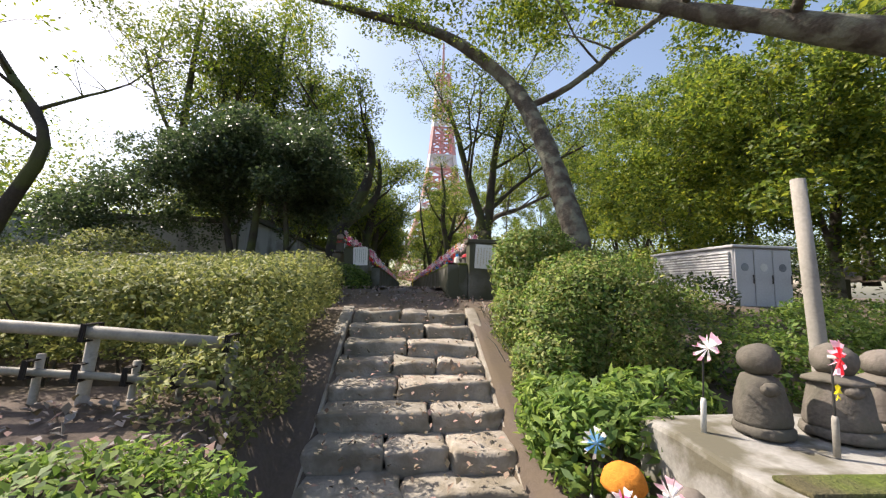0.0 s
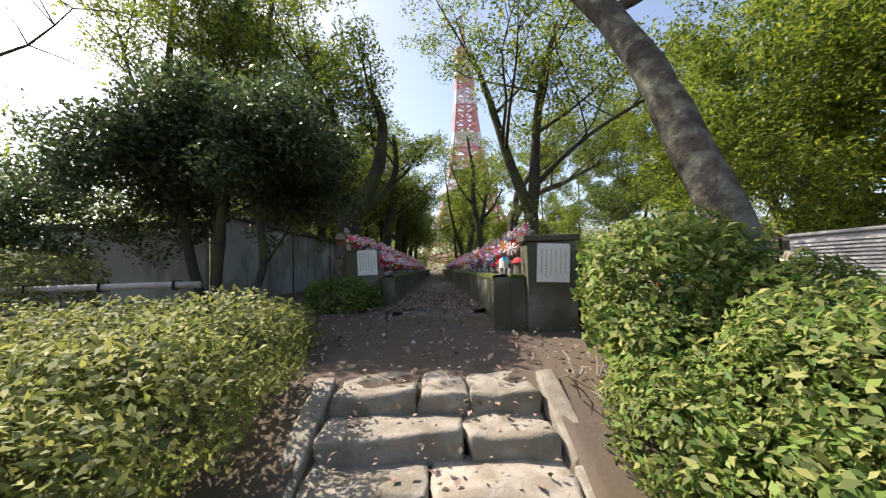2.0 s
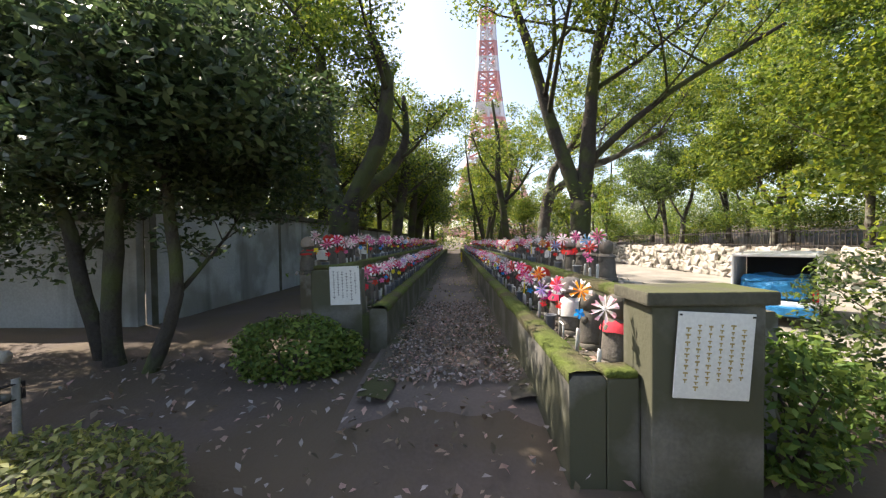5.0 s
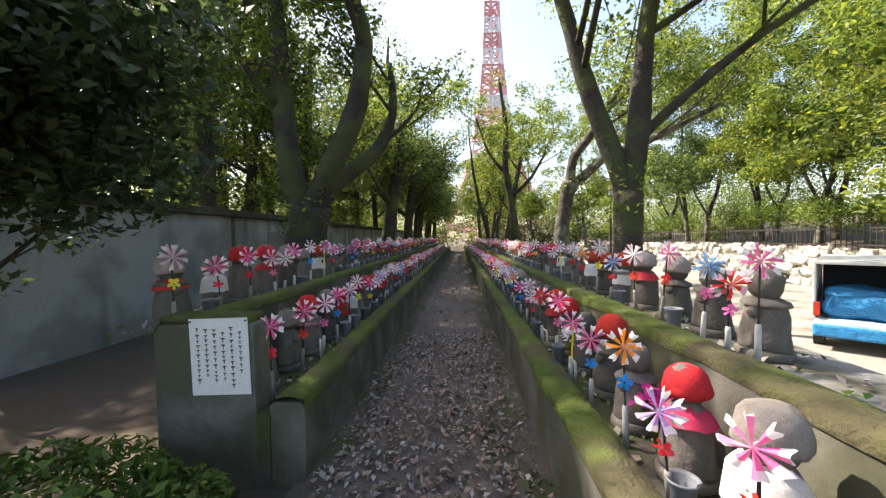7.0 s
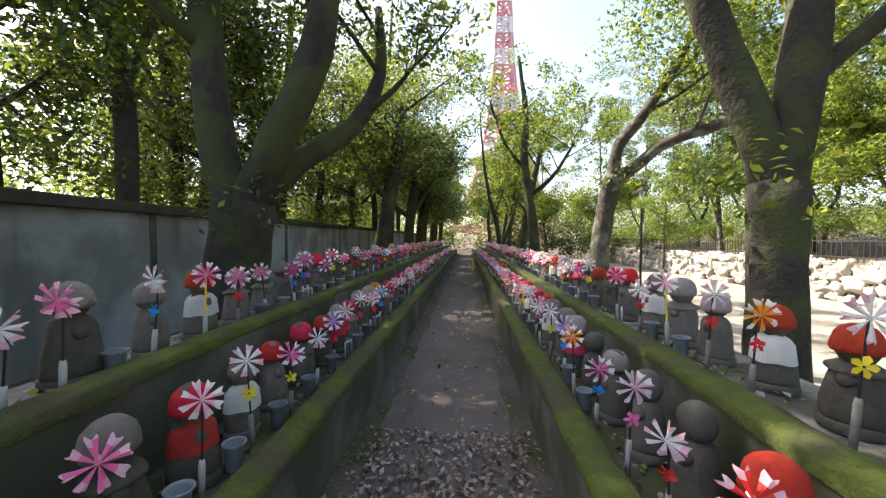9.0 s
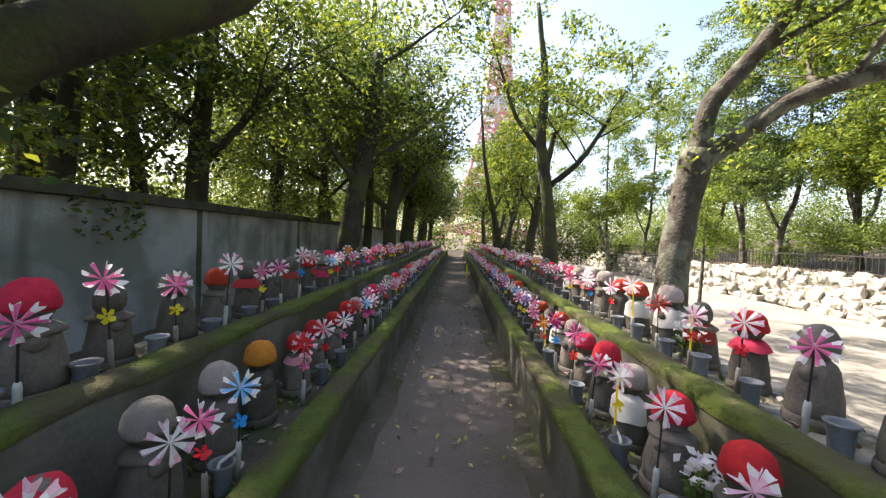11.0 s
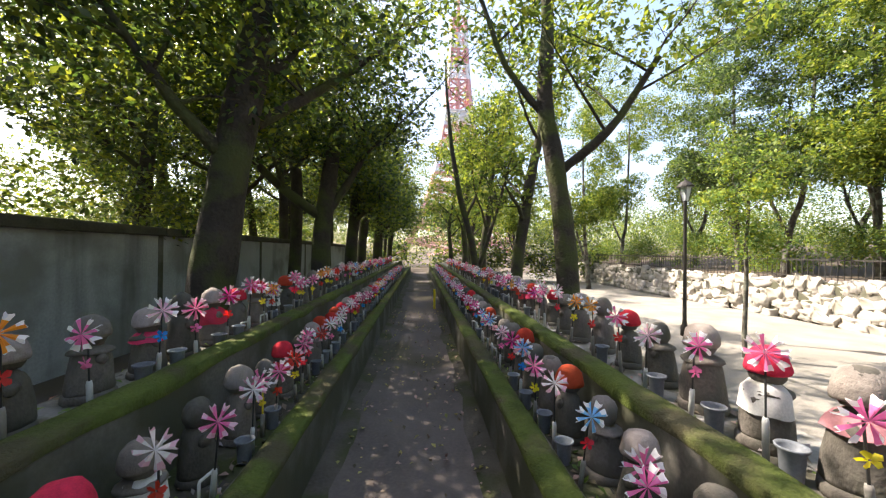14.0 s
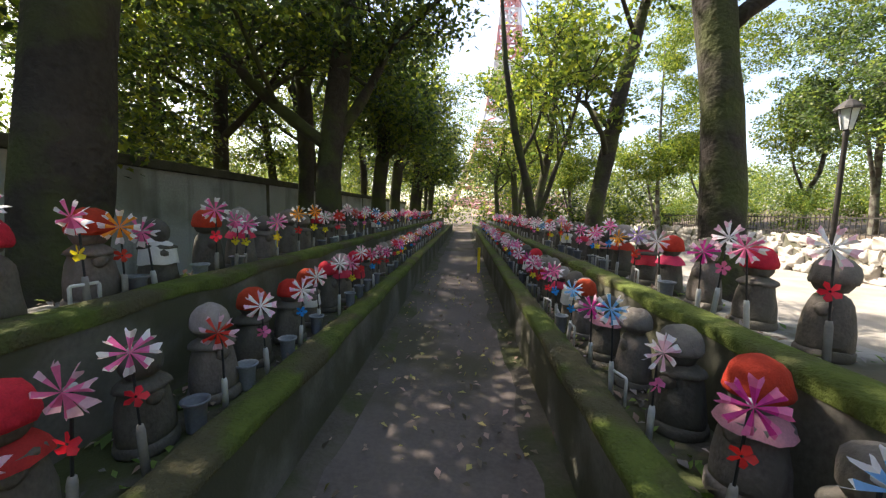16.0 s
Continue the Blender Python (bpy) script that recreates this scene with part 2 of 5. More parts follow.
class Geo:
    """Vertices and faces gathered for one mesh."""

    def __init__(self):
        self.v, self.f, self.m = [], [], []

    def add(self, verts, faces, mat=0):
        o = len(self.v)
        self.v.extend(tuple(p) for p in verts)
        self.f.extend(tuple(i + o for i in f) for f in faces)
        self.m.extend([mat] * len(faces))
        return self

    def box(self, x0, x1, y0, y1, z0, z1, mat=0):
        v = [(x, y, z) for z in (z0, z1) for y in (y0, y1) for x in (x0, x1)]
        return self.add(v, [(0, 2, 3, 1), (4, 5, 7, 6), (0, 1, 5, 4), (2, 6, 7, 3), (0, 4, 6, 2), (1, 3, 7, 5)], mat)

    def tube(self, pts, radii, n=8, mat=0, cap=True):
        pts = [Vector(p) for p in pts]
        if isinstance(radii, (int, float)):
            radii = [radii] * len(pts)
        rings, side = [], None
        for i, p in enumerate(pts):
            d = (pts[min(i + 1, len(pts) - 1)] - pts[max(i - 1, 0)]).normalized()
            if side is None:
                side = d.cross(Vector((0.3, 0.2, 0.93)) if abs(d.z) < 0.9 else Vector((1, 0, 0))).normalized()
            side = (side - d * side.dot(d)).normalized()
            up = d.cross(side)
            rings.append([p + (side * math.cos(a) + up * math.sin(a)) * radii[i] for a in (2 * math.pi * k / n for k in range(n))])
        v = [q for r in rings for q in r]
        f = [(i * n + k, i * n + (k + 1) % n, (i + 1) * n + (k + 1) % n, (i + 1) * n + k) for i in range(len(pts) - 1) for k in range(n)]
        if cap:
            f += [tuple(range(n - 1, -1, -1)), tuple((len(pts) - 1) * n + k for k in range(n))]
        return self.add(v, f, mat)

    def lathe(self, profile, n=14, mat=0, at=(0, 0, 0), sx=1.0, sy=1.0):
        v = [(at[0] + r * sx * math.cos(2 * math.pi * k / n), at[1] + r * sy * math.sin(2 * math.pi * k / n), at[2] + z) for r, z in profile for k in range(n)]
        f = [(i * n + k, i * n + (k + 1) % n, (i + 1) * n + (k + 1) % n, (i + 1) * n + k) for i in range(len(profile) - 1) for k in range(n)]
        f += [tuple(range(n - 1, -1, -1)), tuple((len(profile) - 1) * n + k for k in range(n))]
        return self.add(v, f, mat)

    def mesh(self, name, mats, smooth=False, rough=0.0, rough_scale=8.0):
        v = self.v
        if rough:
            v = [tuple(Vector(p) + noise.noise_vector(Vector(p) * rough_scale) * rough) for p in v]
        me = bpy.data.meshes.new(name)
        me.from_pydata(v, [], self.f)
        for m in mats:
            me.materials.append(m)
        if len(mats) > 1:
            me.polygons.foreach_set("material_index", self.m)
        if smooth:
            me.polygons.foreach_set("use_smooth", [True] * len(me.polygons))
        me.update()
        return me


def put(name, geo, mats, label="", category="", group="", kind="", smooth=False, rough=0.0, rough_scale=8.0, m=None):
    """A top-level thing or piece of the setting."""
    mats = mats if isinstance(mats, (list, tuple)) else [mats]
    ob = new(name, geo.mesh(name, mats, smooth, rough, rough_scale) if isinstance(geo, Geo) else geo)
    if m is not None:
        ob.matrix_world = m
    return tagged(ob, label, category, group, kind)


def part(name, geo, mats, parent, label="", smooth=False, rough=0.0, rough_scale=8.0, m=None, kind=""):
    """One mesh under a thing or under a part."""
    ob = put(name, geo, mats, label, smooth=smooth, rough=rough, rough_scale=rough_scale, kind=kind)
    ob.parent = parent
    if m is not None:
        ob.matrix_basis = m
    return ob


def bevelled(x0, x1, y0, y1, z0, z1, width=0.01, segments=2, cuts=0, rough=0.0, seed=0):
    """A worn block as a Geo: bevelled edges, optionally cut up and roughened."""
    bm = bmesh.new()
    bmesh.ops.create_cube(bm, size=1)
    bmesh.ops.transform(bm, matrix=Matrix.Translation(((x0 + x1) / 2, (y0 + y1) / 2, (z0 + z1) / 2)) @ Matrix.Diagonal((x1 - x0, y1 - y0, z1 - z0, 1)), verts=bm.verts)
    bmesh.ops.bevel(bm, geom=bm.edges[:], offset=width, segments=segments, affect="EDGES", profile=0.6)
    if cuts:
        bmesh.ops.subdivide_edges(bm, edges=[e for e in bm.edges if e.calc_length() > 0.08], cuts=cuts, use_grid_fill=True)
    g = Geo()
    bm.verts.index_update()
    for v in bm.verts:
        p = v.co.copy()
        if rough:
            p += noise.noise_vector(p * 5 + Vector((seed * 3.1, 0, 0))) * rough + noise.noise_vector(p * 16 + Vector((0, seed, 0))) * rough * 0.4
        g.v.append(tuple(p))
    g.f = [tuple(v.index for v in f.verts) for f in bm.faces]
    g.m = [0] * len(g.f)
    bm.free()
    return g


rng = np.random.default_rng(7)


def leaf_mesh(name, centres, sizes, mats, up=0.35, aspect=0.5, mat_index=None, normals=None):
    """Many small folded leaves, four corners each, at the given places."""
    n = len(centres)
    c = np.asarray(centres, float)
    s = np.asarray(sizes, float).reshape(-1, 1) * np.ones((n, 1))
    d = rng.normal(size=(n, 3))
    d[:, 2] *= 0.7
    d /= np.linalg.norm(d, axis=1, keepdims=True)
    nrm = rng.normal(size=(n, 3)) + np.array([0, 0, up * 3])
    if normals is not None:
        nrm = nrm * 0.6 + normals * 1.6
    w = np.cross(nrm, d)
    w /= np.linalg.norm(w, axis=1, keepdims=True) + 1e-9
    fold = np.cross(d, w) * s * 0.12
    v = np.stack([c - d * s * 0.5, c + w * s * aspect * 0.5 + fold, c + d * s * 0.5, c - w * s * aspect * 0.5 + fold], 1).reshape(-1, 3)
    me = bpy.data.meshes.new(name)
    me.vertices.add(4 * n)
    me.vertices.foreach_set("co", v.ravel())
    me.loops.add(4 * n)
    me.loops.foreach_set("vertex_index", np.arange(4 * n, dtype=np.int32))
    me.polygons.add(n)
    me.polygons.foreach_set("loop_start", np.arange(0, 4 * n, 4, dtype=np.int32))
    for m in mats:
        me.materials.append(m)
    if mat_index is not None:
        me.polygons.foreach_set("material_index", np.asarray(mat_index, np.int32))
    me.update(calc_edges=True)
    return me


def blob_points(centre, radii, n, shell=0.5):
    """Random places in an ellipsoid, thicker towards its skin."""
    p = rng.normal(size=(n, 3))
    p /= np.linalg.norm(p, axis=1, keepdims=True)
    return np.asarray(centre) + p * np.asarray(radii) * (shell + (1 - shell) * rng.random((n, 1))) ** 1.0


def smooth_path(pts, steps=4):
    """A rounded line through the given points."""
    pts = [Vector(p) for p in pts]
    out = []
    for i in range(len(pts) - 1):
        p0, p1, p2, p3 = pts[max(i - 1, 0)], pts[i], pts[i + 1], pts[min(i + 2, len(pts) - 1)]
        for k in range(steps):
            t = k / steps
            out.append(0.5 * (2 * p1 + (p2 - p0) * t + (2 * p0 - 5 * p1 + 4 * p2 - p3) * t * t + (3 * p1 - p0 - 3 * p2 + p3) * t ** 3))
    return out + [pts[-1]]


def tree(name, trunks, label, bark, crown=None, leaf=None, count=6000, size=0.13, limbs=5, clump=0.8, spread=1.6, seed=1, group="", twigs=True, flare=1.35, shell=0.45):
    """trunks: lists of (x, y, z, radius). Limbs grow from their upper parts and end in clumps of leaves; crown adds ellipsoids (centre, radii, share)."""
    rnd = random.Random(seed)
    root = new(name)
    base = trunks[0][0]
    root.location = base[:3]
    off = Matrix.Translation(-Vector(base[:3]))
    ends = []
    for ti, tr in enumerate(trunks):
        pts = smooth_path([p[:3] for p in tr], 4)
        rad = list(np.interp(np.linspace(0, len(tr) - 1, len(pts)), range(len(tr)), [p[3] for p in tr]))
        if ti == 0:
            rad[0] *= flare
            rad[1] *= 1 + (flare - 1) * 0.4
            pts[0] = pts[0] - Vector((0, 0, 0.12))
        g = Geo().tube(pts, rad, 12)
        g.v = [tuple(off @ Vector(p)) for p in g.v]
        part("trunk", g, bark, root, smooth=True, rough=0.03, rough_scale=3.5)
        for k in range(0 if ti == 0 and len(trunks) > 1 else limbs):
            i = int(len(pts) * (0.5 + 0.48 * (k + rnd.random() * 0.5) / max(1, limbs)))
            i = min(i, len(pts) - 2)
            a = rnd.random() * 6.28
            d = Vector((math.cos(a), math.sin(a), 0.35 + 0.5 * rnd.random()))
            ln = spread * (0.6 + 0.7 * rnd.random())
            q = [pts[i], pts[i] + d * ln * 0.35 + Vector((0, 0, 0.1)), pts[i] + d * ln * 0.7 + Vector((rnd.uniform(-.2, .2), rnd.uniform(-.2, .2), 0.25)), pts[i] + d * ln + Vector((0, 0, 0.3 + 0.4 * rnd.random()))]
            q = smooth_path(q, 2)
            r0 = rad[i] * 0.45
            g = Geo().tube(q, [max(0.008, r0 * (1 - 0.85 * j / (len(q) - 1))) for j in range(len(q))], 7)
            tw = Geo()
            if twigs:
                for j in range(2, len(q), 1):
                    for _ in range(2):
                        e = q[j] + Vector((rnd.uniform(-1, 1), rnd.uniform(-1, 1), rnd.uniform(-.1, .9))).normalized() * spread * rnd.uniform(.25, .5)
                        mid = (q[j] + e) / 2 + Vector((rnd.uniform(-.06, .06), rnd.uniform(-.06, .06), .05))
                        tw.tube([q[j], mid, e], [r0 * 0.28, r0 * 0.18, 0.004], 5)
                        ends.append((e, clump * rnd.uniform(0.35, 0.7)))
            g.v = [tuple(off @ Vector(p)) for p in g.v]
            limb = part("limb", g, bark, root, smooth=True)
            if tw.v:
                tw.v = [tuple(off @ Vector(p)) for p in tw.v]
                part("twig_spray", tw, bark, limb, kind="stuff")
            ends.append((q[-1], clump * rnd.uniform(0.7, 1.1)))
        ends.append((pts[-1], clump))
    if leaf and count:
        blobs = [(tuple(e), (r, r, r * 0.62), r ** 2) for e, r in ends]
        if crown:
            for c, rr, share in crown:
                # a crown is a cluster of lumps over an ellipsoid, so that its outline is uneven
                k = max(8, int(14 * share))
                for p in blob_points(c, rr, k, 0.35):
                    q = clump * rnd.uniform(0.55, 1.1)
                    blobs.append((tuple(p), (q, q, q * 0.7), q * q * 1.2))
        total = sum(b[2] for b in blobs)
        pts = np.concatenate([blob_points(c, rr, max(3, int(count * w / total)), shell) for c, rr, w in blobs])
        mats = leaf if isinstance(leaf, (list, tuple)) else [leaf]
        idx = rng.integers(0, len(mats), len(pts)) if len(mats) > 1 else None
        me = leaf_mesh("crown", pts - np.array(base[:3]), size * (0.6 + 0.8 * rng.random(len(pts))), mats, mat_index=idx)
        part("crown", me, mats, root)
    return tagged(root, label, "tree", group)


def shrub(name, label, blobs, leaf, count, size, stems=6, seed=1, base=None, group="", aspect=0.45, stem_mat=None, category="shrub", litter=None):
    """blobs: (centre, radii). Leaves turned outwards over stems that rise from the base."""
    rnd = random.Random(seed)
    root = new(name)
    base = Vector(base or (blobs[0][0][0], blobs[0][0][1], blobs[0][0][2] - blobs[0][1][2]))
    root.location = base
    g = Geo()
    for k in range(stems):
        c, rr = blobs[k % len(blobs)]
        e = Vector(c) + Vector((rnd.uniform(-.7, .7) * rr[0], rnd.uniform(-.7, .7) * rr[1], rnd.uniform(0.0, .6) * rr[2]))
        foot = base + Vector((rnd.uniform(-.25, .25) * rr[0], rnd.uniform(-.25, .25) * rr[1], -0.05))
        foot.x += (c[0] - base.x) * 0.7
        foot.y += (c[1] - base.y) * 0.7
        mid = foot.lerp(e, 0.5) + Vector((rnd.uniform(-.08, .08), rnd.uniform(-.08, .08), 0.03))
        q = smooth_path([foot, mid, e], 3)
        g.tube([p - base for p in q], [0.014 * (1 - 0.7 * i / (len(q) - 1)) for i in range(len(q))], 6)
    part("stem_tangle", g, stem_mat or M_BARK, root, kind="stuff")
    w = np.array([r[0] * r[1] + r[0] * r[2] + r[1] * r[2] for _, r in blobs])
    ns = np.maximum(20, (count * w / w.sum()).astype(int))
    allp, alln = [], []
    for (c, rr), n in zip(blobs, ns):
        p = rng.normal(size=(n, 3))
        p /= np.linalg.norm(p, axis=1, keepdims=True)
        p = np.sign(p) * np.abs(p) ** 0.8
        depth = 0.72 + 0.30 * rng.random((n, 1))
        lump = np.array([noise.noise(Vector(q * 2.6) + Vector((seed, 0, 0))) for q in p])[:, None]
        allp.append(np.asarray(c) + p * np.asarray(rr) * depth * (1 + 0.13 * lump))
        alln.append(p / np.asarray(rr) * np.mean(rr))
    allp, alln = np.concatenate(allp), np.concatenate(alln)
    mats = leaf if isinstance(leaf, (list, tuple)) else [leaf]
    idx = rng.integers(0, len(mats), len(allp)) if len(mats) > 1 else None
    me = leaf_mesh("leaves", allp - np.array(base), size * (0.6 + 0.8 * rng.random(len(allp))), mats, up=0.5, aspect=aspect, mat_index=idx, normals=alln)
    part("leaves", me, mats, root, kind="stuff")
    return tagged(root, label, category, group)


# ---- ground, stairs and terraces ----
GROUND, CURB, TIER, TIER_R = 1.60, 2.08, 2.49, 2.42
HALF, TIER_X, BACK_X = 0.66, 1.27, 1.84
TIER_XR, BACK_XR = 1.20, 1.92
Y_RIGHT, Y_LEFT, Y_END = 7.55, 9.55, 44.0
STEP_Y, STEP_Z, STEP_D, STEP_R, STEPS = 6.05, 1.33, 0.35, 0.145, 8


def ground_height(x, y):
    """The bank that the steps climb, and the gentle rise to the path."""
    low, top = 0.20, 1.31
    t = min(1, max(0, (y - 3.2) / 3.0))
    z = low + (top - low) * t
    if y > 6.2:
        z = 1.31 + 0.29 * min(1, (y - 6.2) / 2.2)
    if abs(x) < 0.82 and 2.9 < y < 6.2:
        z -= 0.34
    if y < 3.6 and x > 0.8:
        z += 0.35 * min(1, max(0, (x - 0.8) / 0.4))
    if x < -1.0 and y < 4.2:
        z = max(z, 0.52 + 0.40 * min(1, max(0, (y - 2.0) / 1.6)))
    if x > 2.2 and y > 8:
        z -= 0.87 * min(1, (x - 2.2) / 1.2) * min(1, (y - 8) / 1.5)
    return z


xs = sorted(set([-400, -150, -60, -30, -18, -12, -9, -7] + [round(-6 + 0.3 * i, 2) for i in range(41)] + [-0.82, 0.82, -0.66, 0.66, 8, 12, 18, 30, 60, 150, 400]))
ys = sorted(set([-400, -100, -30, -10, -4] + [round(-1 + 0.25 * i, 2) for i in range(60)] + [15 + i for i in range(36)] + [60, 90, 150, 400, 900]))
g = Geo()
vs = [(x, y, ground_height(x, y) + 0.02 * noise.noise(Vector((x * 1.3, y * 1.3, 0))) if abs(x) < 60 else ground_height(x, y)) for y in ys for x in xs]
nx = len(xs)
g.add(vs, [(j * nx + i, j * nx + i + 1, (j + 1) * nx + i + 1, (j + 1) * nx + i) for j in range(len(ys) - 1) for i in range(nx - 1)])
ground = put("ground", g, M_EARTH, "bare brown earth with scattered dead leaves", "ground", kind="structure", smooth=True)

# the trodden path between the terraces, a little proud of the ground, worn hollow in the middle
g = Geo()
py = [8.0 + 0.3 * i for i in range(122)]
px = [-0.72, -0.6, -0.45, -0.25, 0, 0.25, 0.45, 0.6, 0.72]
vs = []
for y in py:
    for x in px:
        wide = 1.0
        h = ground_height(0, y) + (0.028 + 0.02 * (abs(x) / 0.7) ** 2) * min(1, (y - 8.0) / 0.9) - 0.012 * max(0, 9 - y) + 0.012 * noise.noise(Vector((x * 4, y * 2.2, 1)))
        vs.append((x * wide, y, h))
g.add(vs, [(j * 9 + i, j * 9 + i + 1, (j + 1) * 9 + i + 1, (j + 1) * 9 + i) for j in range(len(py) - 1) for i in range(8)])
path = put("path", g, M_PATH, "trodden earth path with moss along its edges", "path", kind="structure", smooth=True)

# dark mossy verges along the feet of the curbs
for sx in (-1, 1):
    n = 150
    vs = []
    for j in range(n + 1):
        y = 8.3 + j * 0.24
        w = 0.20 + 0.09 * noise.noise(Vector((y * 1.1, sx * 4, 0)))
        for i in range(4):
            u = i / 3
            x = HALF + 0.004 - w * u
            vs.append((sx * x, y, GROUND + 0.062 - 0.030 * u * u + 0.008 * noise.noise(Vector((x * 9, y * 5, 2)))))
    fs = [(j * 4 + i, j * 4 + i + 1, (j + 1) * 4 + i + 1, (j + 1) * 4 + i) for j in range(n) for i in range(3)]
    put("verge", Geo().add(vs, fs if sx < 0 else [f[::-1] for f in fs]), M_VERGE, "dark mossy verge at the foot of a curb", "verge", kind="structure", smooth=True)

# stone stairs: each tread of two or three worn blocks
stairs = tagged(new("stairs"), "worn stone steps of rough-cut blocks", "stairs", kind="structure")
rnd = random.Random(5)
for k in range(STEPS):
    y0, z1 = STEP_Y - k * STEP_D, STEP_Z - k * STEP_R
    half = 0.74 + 0.012 * k
    cuts = [-half, rnd.uniform(-0.12, 0.2), half] if k % 3 else [-half, rnd.uniform(-0.25, -0.05), rnd.uniform(0.05, 0.3), half]
    if k == 6:
        y0 -= 0.05
    for i in range(len(cuts) - 1):
        g = bevelled(cuts[i] + 0.006, cuts[i + 1] - 0.006, y0 + rnd.uniform(-0.02, 0.02), y0 + STEP_D + 0.12, z1 - 0.20, z1 + rnd.uniform(-0.012, 0.012), 0.035, 2, 2, 0.045, k * 5 + i)
        part("step_stone", g, M_STEP, stairs, smooth=True)
for side, x in (("left", -0.84), ("right", 0.84)):
    pieces = 4
    for i in range(pieces):
        y1 = STEP_Y + 0.28 - i * 0.78
        y0 = y1 - 0.75
        z1 = STEP_Z + 0.06 - (STEP_Y + 0.28 - y1) * STEP_R / STEP_D
        drop = 0.76 * STEP_R / STEP_D
        g = bevelled(x - 0.075, x + 0.075, y0, y1, -0.28, 0.0, 0.018, 2, 2, 0.012, i + (9 if side == "left" else 0))
        g.v = [(p[0] + (0.03 * (y1 - p[1]) if x > 0 else -0.03 * (y1 - p[1])), p[1], p[2] + z1 - (y1 - p[1]) / 0.75 * drop) for p in g.v]
        part("side_stone", g, M_STEP, stairs, smooth=True)


def terrace(side, y0, y1):
    """Two mossy concrete curbs with a shelf behind each, stepping up from the path."""
    s = side
    tier_x, back_x, tier = (TIER_XR, BACK_XR, TIER_R) if s > 0 else (TIER_X, BACK_X, TIER)
    root = tagged(new("terrace_right" if s > 0 else "terrace_left"), "mossy two-tiered concrete terrace beside the path", "terrace", kind="structure")

    def strip(name, profile, mat, rough, label="", y0=y0):
        n = int((y1 - y0) / 0.2)
        vs, k = [], len(profile)
        for j in range(n + 1):
            y = y0 + (y1 - y0) * j / n
            for x, z in profile:
                q = noise.noise_vector(Vector((x * 3, y * 2.5, z * 3))) * rough
                vs.append((s * x + q.x, y + (q.y if 0 < j < n else 0), z + q.z))
        fs = [(j * k + i, j * k + i + 1, (j + 1) * k + i + 1, (j + 1) * k + i) for j in range(n) for i in range(k - 1)]
        fs += [tuple(range(k)), tuple(n * k + i for i in range(k))[::-1]]
        if s < 0:
            fs = [f[::-1] for f in fs]
        gg = Geo().add(vs, fs)
        return part(name, gg, mat, root, label, rough=0)

    strip("front_curb", [(HALF + 0.19, CURB - 0.10), (HALF + 0.19, 1.4), (HALF, 1.4), (HALF, 1.65), (HALF, 1.85), (HALF, CURB - 0.03), (HALF + 0.02, CURB), (HALF + 0.17, CURB), (HALF + 0.19, CURB - 0.02)], M_CONC, 0.008)
    strip("shelf", [(tier_x + 0.02, 1.4), (HALF + 0.185, 1.4), (HALF + 0.185, CURB - 0.07), (HALF + 0.4, CURB - 0.07), (tier_x + 0.02, CURB - 0.07)], M_SOIL, 0.006, "littered lower shelf")
    strip("rear_curb", [(tier_x + 0.2, tier - 0.1), (tier_x + 0.2, 1.4), (tier_x, 1.4), (tier_x, 2.1), (tier_x, tier - 0.03), (tier_x + 0.02, tier), (tier_x + 0.18, tier), (tier_x + 0.2, tier - 0.02)], M_CONC, 0.008)
    strip("upper_shelf", [(back_x, 1.4), (tier_x + 0.195, 1.4), (tier_x + 0.195, tier - 0.06), (tier_x + 0.45, tier - 0.06), (back_x - 0.02, tier - 0.06), (back_x, tier - 0.08)], M_SHELF, 0.006, "pale upper shelf", y0 + (0.6 if s < 0 else 0.25))
    for x, z in ((HALF, CURB), (tier_x, tier)):
        # moss cushions over the top and a ragged hem down the front
        n, k = int((y1 - y0) / 0.1), 7
        vs = []
        for j in range(n + 1):
            y = y0 - 0.01 + (y1 - y0 + 0.02) * j / n
            hem = 0.035 + 0.035 * noise.noise(Vector((y * 2.1, x, 3)))
            for i in range(k):
                u = i / (k - 1)
                if i == 0:
                    xx, zz = x - 0.006, z - hem
                else:
                    xx, zz = x - 0.008 + 0.205 * (i - 1) / (k - 2), z + 0.010 + 0.020 * math.sin(math.pi * min(1, (i - 0.5) / (k - 1.5))) + 0.012 * noise.noise(Vector((y * 5, xx_seed(i), x)))
                    if i == k - 1:
                        zz = z - 0.03
                vs.append((s * xx, y, zz))
        fs = [(j * k + i, j * k + i + 1, (j + 1) * k + i + 1, (j + 1) * k + i) for j in range(n) for i in range(k - 1)]
        if s > 0:
            fs = [f[::-1] for f in fs]
        part("moss", Geo().add(vs, fs), M_MOSS, root, "thick green moss", smooth=True)
    return root


def xx_seed(i):
    return i * 1.7


terrace(1, Y_RIGHT, Y_END)
terrace(-1, Y_LEFT, Y_END)

# pale sanded court on the right, its retaining wall and the iron fence on it
COURT = 0.75
g = Geo()
cx = [3.3 + 0.6 * i for i in range(19)]
cy = [10.5 + 1.0 * i for i in range(50)]
g.add([(x, y, COURT + 0.02 + 0.02 * noise.noise(Vector((x, y, 2)))) for y in cy for x in cx],
      [(j * 19 + i, j * 19 + i + 1, (j + 1) * 19 + i + 1, (j + 1) * 19 + i) for j in range(49) for i in range(18)])
put("court", g, M_COURT, "pale sanded court", "ground", kind="structure", smooth=True)
retaining = tagged(new("retaining_wall"), "pale rough stone retaining wall below the wood", "wall", kind="structure")
WALL_X = 14.1
WALL_TOP = 2.30
